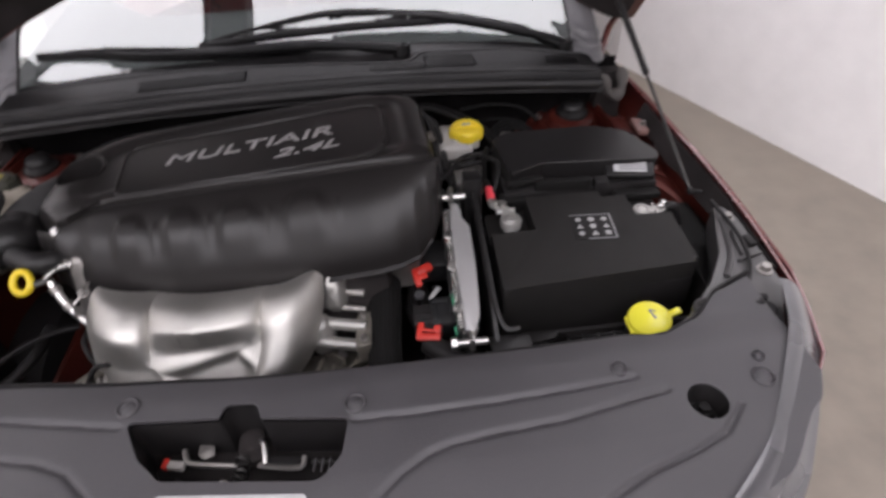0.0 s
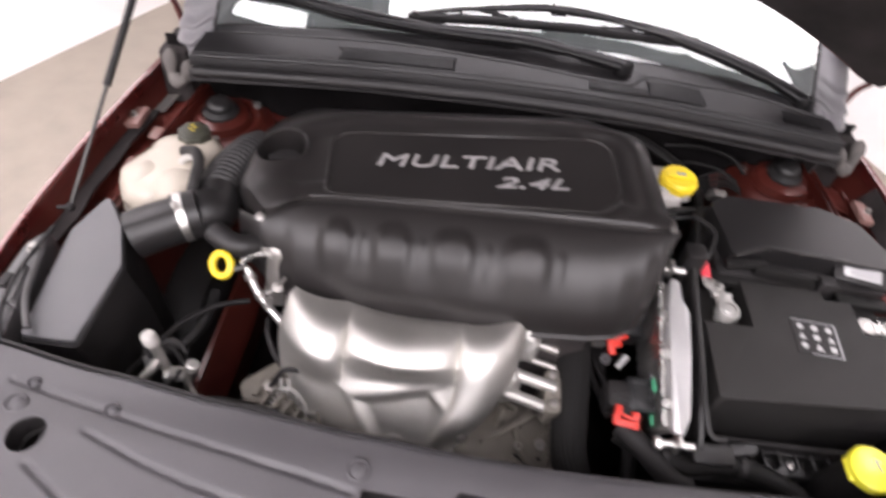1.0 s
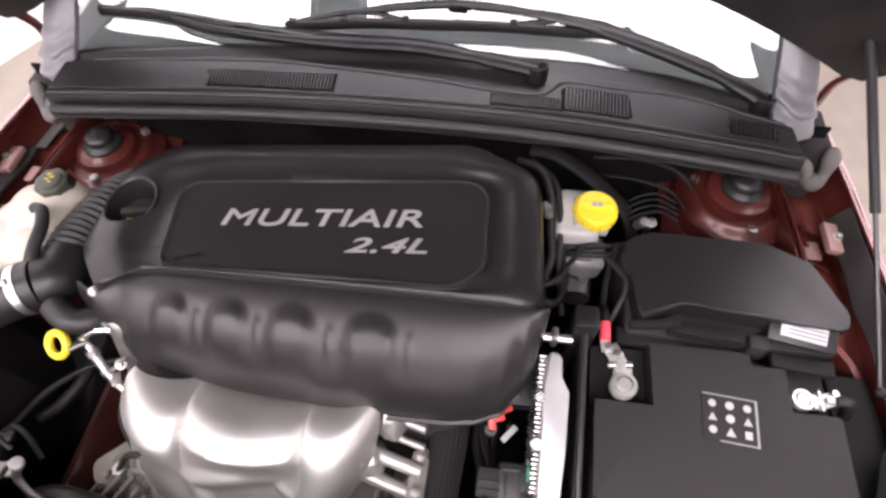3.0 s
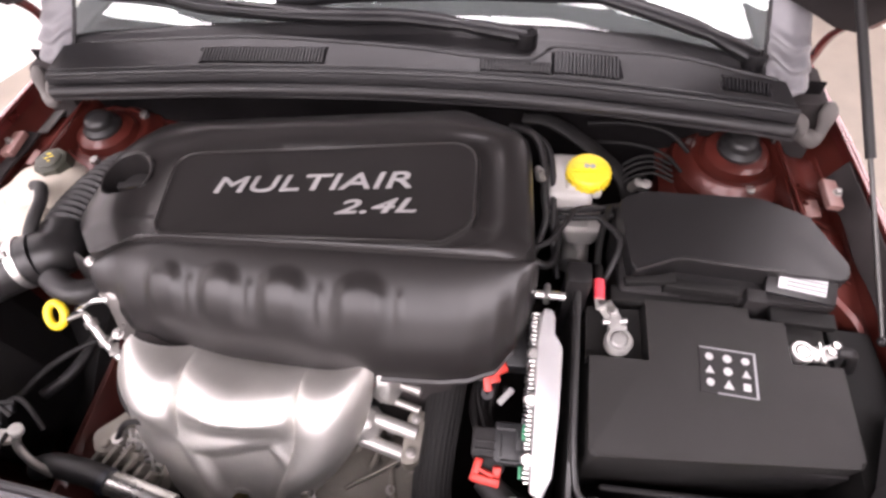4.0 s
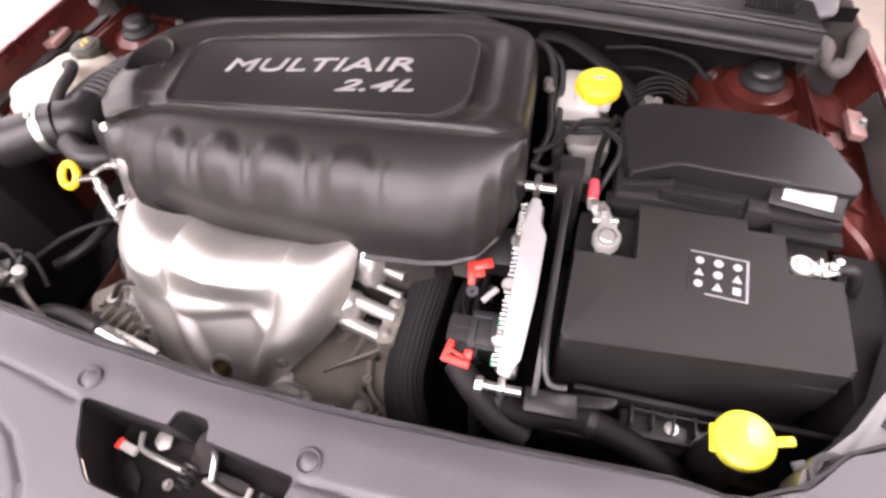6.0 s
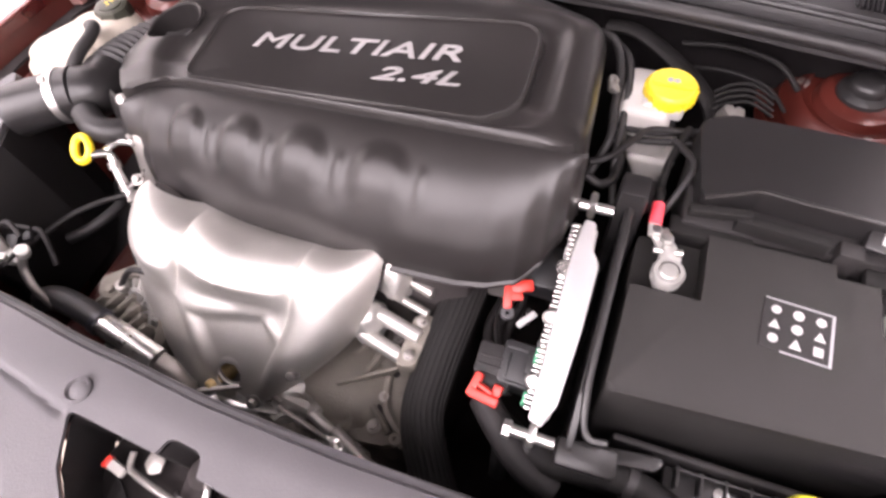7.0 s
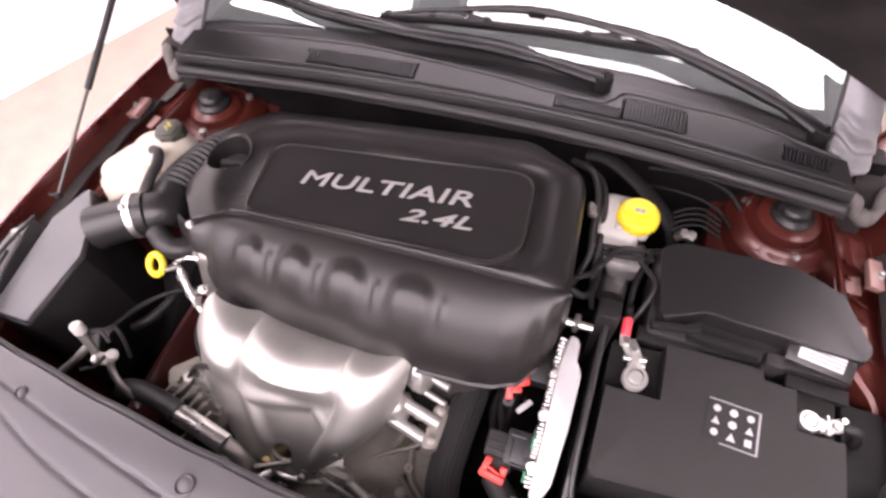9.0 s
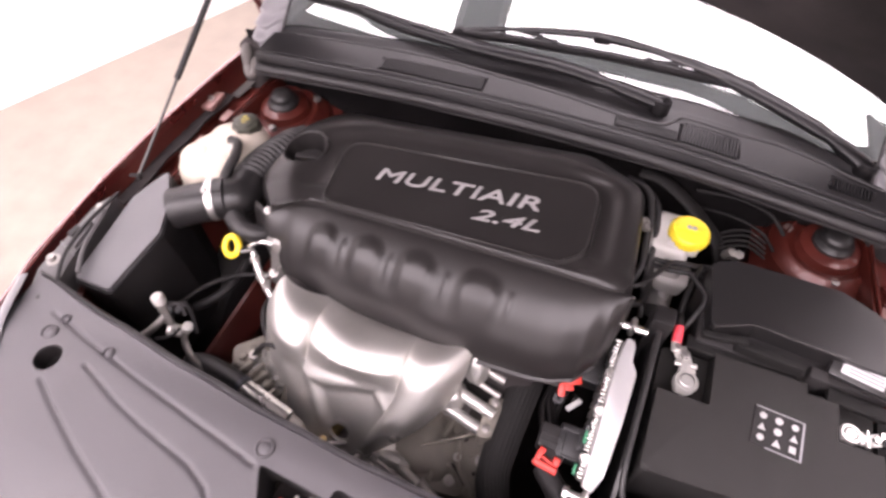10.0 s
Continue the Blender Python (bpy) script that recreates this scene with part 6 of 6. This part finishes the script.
part("pipe", tube([(-0.424, 0.478, 0.862), (-0.440, 0.455, 0.848), (-0.460, 0.432, 0.835)], 0.0062, 12), STEEL, ac)
part("second_cap", lathe([(0.007, 0.0), (0.008, 0.003), (0.008, 0.011), (0.006, 0.013)], pose(-0.388, 0.474, 0.850, -10, 20, 0), 16), LEAD, ac)
part("second_pipe", tube([(-0.388, 0.474, 0.852), (-0.392, 0.462, 0.835), (-0.378, 0.448, 0.815), (-0.355, 0.440, 0.80)], 0.0052, 10), STEEL, ac)
part("wire", tube([(-0.425, 0.49, 0.872), (-0.410, 0.497, 0.876), (-0.398, 0.49, 0.862)], 0.003, 8), DULL, ac)
part("wire", tube([(-0.440, 0.480, 0.858), (-0.452, 0.492, 0.850), (-0.446, 0.505, 0.842), (-0.425, 0.512, 0.835)], 0.003, 8), DULL, ac)
part("wire", tube([(-0.400, 0.472, 0.850), (-0.408, 0.455, 0.846), (-0.430, 0.445, 0.84)], 0.0028, 8), DULL, ac)
part("clamp_nut", hexnut(0.005, 0.006, pose(-0.408, 0.462, 0.851, 0, 20, 20)), BRIGHT, ac)
part("clamp_block", box((0.024, 0.018, 0.013), pose(-0.410, 0.468, 0.842, 0, 20, 20), 0.004), LEAD, ac)

# ---- washer filler ----
wf = thing("washer_filler", (0.472, 0.465, 0.80), "lemon yellow flip cap on the black washer filler neck", "washer filler", shift=(0.009, 0.0, -0.006))
part("neck", rod((0.474, 0.468, 0.70), (0.472, 0.465, 0.856), 0.026, 20), DULL, wf)
m = pose(0.474, 0.466, 0.858, 4, -4, 0) @ Matrix.Scale(0.86, 4)
wc = part("cap", join(lathe([(0.030, -0.006), (0.0335, -0.004), (0.0345, 0.006), (0.032, 0.011), (0.024, 0.014), (0.001, 0.0155)], m, 36)), LEMON, wf, "lemon yellow flip cap")
part("tab", box((0.024, 0.012, 0.007), m @ pose(0.041, 0.006, 0.006, 0, -8, 12), 0.003), LEMON, wc)
part("hinge", box((0.010, 0.034, 0.008), m @ pose(-0.031, -0.002, 0.001), 0.003), LEMON, wc)
part("symbol", join(box((0.003, 0.018, 0.001), m @ pose(0.004, 0.003, 0.0157, 0, 0, 15), 0), box((0.010, 0.002, 0.001), m @ pose(0.006, 0.010, 0.0155, 0, 0, -30), 0)), INK, wc)
part("tongue", box((0.014, 0.026, 0.004), pose(0.520, 0.440, 0.874, 10, 0, 25), 0.003), GREY, wf, "grey plastic tongue")

# ---- hoses and looms ----
def loom(points, r, label, mat=RUBBER, name="cable_loom", category="cable"):
    solid(name, tube(points, r, 10), mat, label, category, "looms and hoses in the bay")


solid("brake_hose", tube([(0.20, 1.02, 0.895), (0.235, 1.012, 0.90), (0.275, 0.990, 0.895), (0.318, 0.958, 0.885), (0.348, 0.938, 0.865), (0.365, 0.92, 0.83)], 0.0145, 12, flat=0.5), MATT, "broad flat black hose running from the firewall", "hose", "looms and hoses in the bay")
loom([(0.18, 0.985, 0.91), (0.215, 0.962, 0.918), (0.232, 0.925, 0.905), (0.236, 0.880, 0.885), (0.240, 0.840, 0.87), (0.225, 0.80, 0.84)], 0.0055, "black wiring loom beside the engine cover")
loom([(0.200, 0.990, 0.905), (0.235, 0.955, 0.905), (0.246, 0.915, 0.895), (0.250, 0.860, 0.880), (0.252, 0.815, 0.862), (0.262, 0.775, 0.83)], 0.0045, "black wiring loom beside the engine cover")
loom([(0.225, 0.790, 0.880), (0.245, 0.800, 0.884), (0.268, 0.835, 0.884), (0.285, 0.862, 0.878), (0.330, 0.868, 0.880), (0.352, 0.872, 0.885)], 0.004, "black wire curving under the reservoir", DULL)
loom([(0.245, 0.875, 0.862), (0.275, 0.868, 0.866), (0.315, 0.868, 0.875), (0.345, 0.872, 0.88)], 0.0045, "thin black wire across the reservoir")
loom([(0.240, 0.868, 0.850), (0.275, 0.862, 0.856), (0.315, 0.860, 0.866), (0.345, 0.862, 0.87)], 0.0045, "thin black wire across the reservoir")
loom([(0.225, 0.775, 0.872), (0.243, 0.772, 0.866), (0.256, 0.790, 0.862), (0.258, 0.83, 0.862), (0.252, 0.87, 0.862)], 0.0055, "black loop of cable by the engine cover")
loom([(0.31, 0.835, 0.895), (0.335, 0.80, 0.90), (0.325, 0.765, 0.885), (0.312, 0.745, 0.86)], 0.0042, "black cable between fuse box and battery")
dh = thing("drain_hose", (0.30, 0.465, 0.76), "black hose along the panel's rear edge with two clips", "hose", "looms and hoses in the bay")
part("hose", tube([(0.186, 0.502, 0.788), (0.215, 0.482, 0.796), (0.262, 0.464, 0.800), (0.315, 0.470, 0.802), (0.352, 0.468, 0.800), (0.385, 0.458, 0.796), (0.427, 0.441, 0.786), (0.460, 0.420, 0.76)], 0.0150, 14), MATT, dh)
for p, q in (((0.236, 0.472, 0.799), (0.245, 0.469, 0.7995)), ((0.338, 0.470, 0.8015), (0.347, 0.4685, 0.8008))):
    part("clip", tube([p, q], 0.0168, 16, smooth=False), RUBBER, dh)
loom([(-0.505, 0.500, 0.765), (-0.485, 0.545, 0.765), (-0.463, 0.592, 0.765), (-0.425, 0.635, 0.76), (-0.38, 0.66, 0.75)], 0.0045, "thin black pipe low beside the air filter box", DULL)
loom([(-0.325, 0.600, 0.80), (-0.315, 0.570, 0.812), (-0.300, 0.545, 0.808), (-0.285, 0.530, 0.80)], 0.0040, "thin black wire by the alternator", DULL)
loom([(-0.470, 0.520, 0.80), (-0.445, 0.530, 0.815), (-0.425, 0.522, 0.810), (-0.405, 0.500, 0.79)], 0.0038, "thin black wire looping by the service port", DULL)
loom([(-0.480, 0.560, 0.73), (-0.455, 0.585, 0.735), (-0.440, 0.630, 0.735), (-0.445, 0.680, 0.73)], 0.0090, "black hose low beside the air filter box", RUBBER, "vent_hose", "hose")
solid("wire_connector", join(box((0.016, 0.026, 0.014), pose(-0.448, 0.500, 0.822, 10, 0, 30), 0.003), box((0.010, 0.012, 0.010), pose(-0.440, 0.515, 0.820, 10, 0, 30), 0.002)), PLUG, "small black wiring connector by the panel", "connector")
loom([(0.215, 0.45, 0.72), (0.21, 0.48, 0.76), (0.20, 0.50, 0.79)], 0.010, "black loom rising to the connector")
for k in range(4):
    y = 0.928 + 0.011 * k
    loom([(0.350, y - 0.006, 0.872), (0.368, y, 0.882), (0.392, y + 0.004, 0.884), (0.420, y - 0.002, 0.874)], 0.0021, "thin black brake hose beside the strut tower", MATT, "brake_pipe", "pipe")
for at, t in (((0.362, 0.915, 0.868), 20), ((0.377, 0.918, 0.866), -15)):
    solid("pipe_fitting", hexnut(0.008, 0.022, pose(*at, 20, 10, t)), STEEL, "small grey steel pipe fitting", "fitting", "brake pipe fittings")
solid("engine_mount_bracket", join(box((0.014, 0.026, 0.010), pose(0.228, 0.905, 0.898, 0, 30, 10), 0.003), bolt((0.228, 0.905, 0.904), 0.0035)), STEEL, "small bright bracket at the cover's corner", "bracket")
for k, (dx, dy, dz, r) in enumerate(((0.0, 0.0, 0.0, 0.006), (0.012, 0.006, 0.004, 0.0045), (0.022, -0.004, -0.006, 0.0055), (0.006, 0.012, 0.010, 0.0032))):
    loom([(0.160 + dx, 0.700 + dy, 0.76 + dz), (0.166 + dx, 0.650 + dy, 0.768 + dz), (0.160 + dx, 0.600 + dy, 0.770 + dz), (0.172 + dx, 0.560 + dy, 0.776 + dz), (0.182 + dx, 0.530 + dy, 0.772 + dz)], r, "black wire running to the module's plugs", DULL)
loom([(0.30, 1.035, 0.875), (0.36, 1.030, 0.885), (0.42, 1.022, 0.878), (0.455, 1.005, 0.855)], 0.0036, "black hose looping along the firewall", MATT, "brake_servo_hose", "hose")
loom([(0.31, 1.020, 0.850), (0.365, 1.005, 0.866), (0.415, 0.992, 0.862), (0.445, 0.975, 0.842)], 0.0026, "thin black pipe along the firewall", MATT)
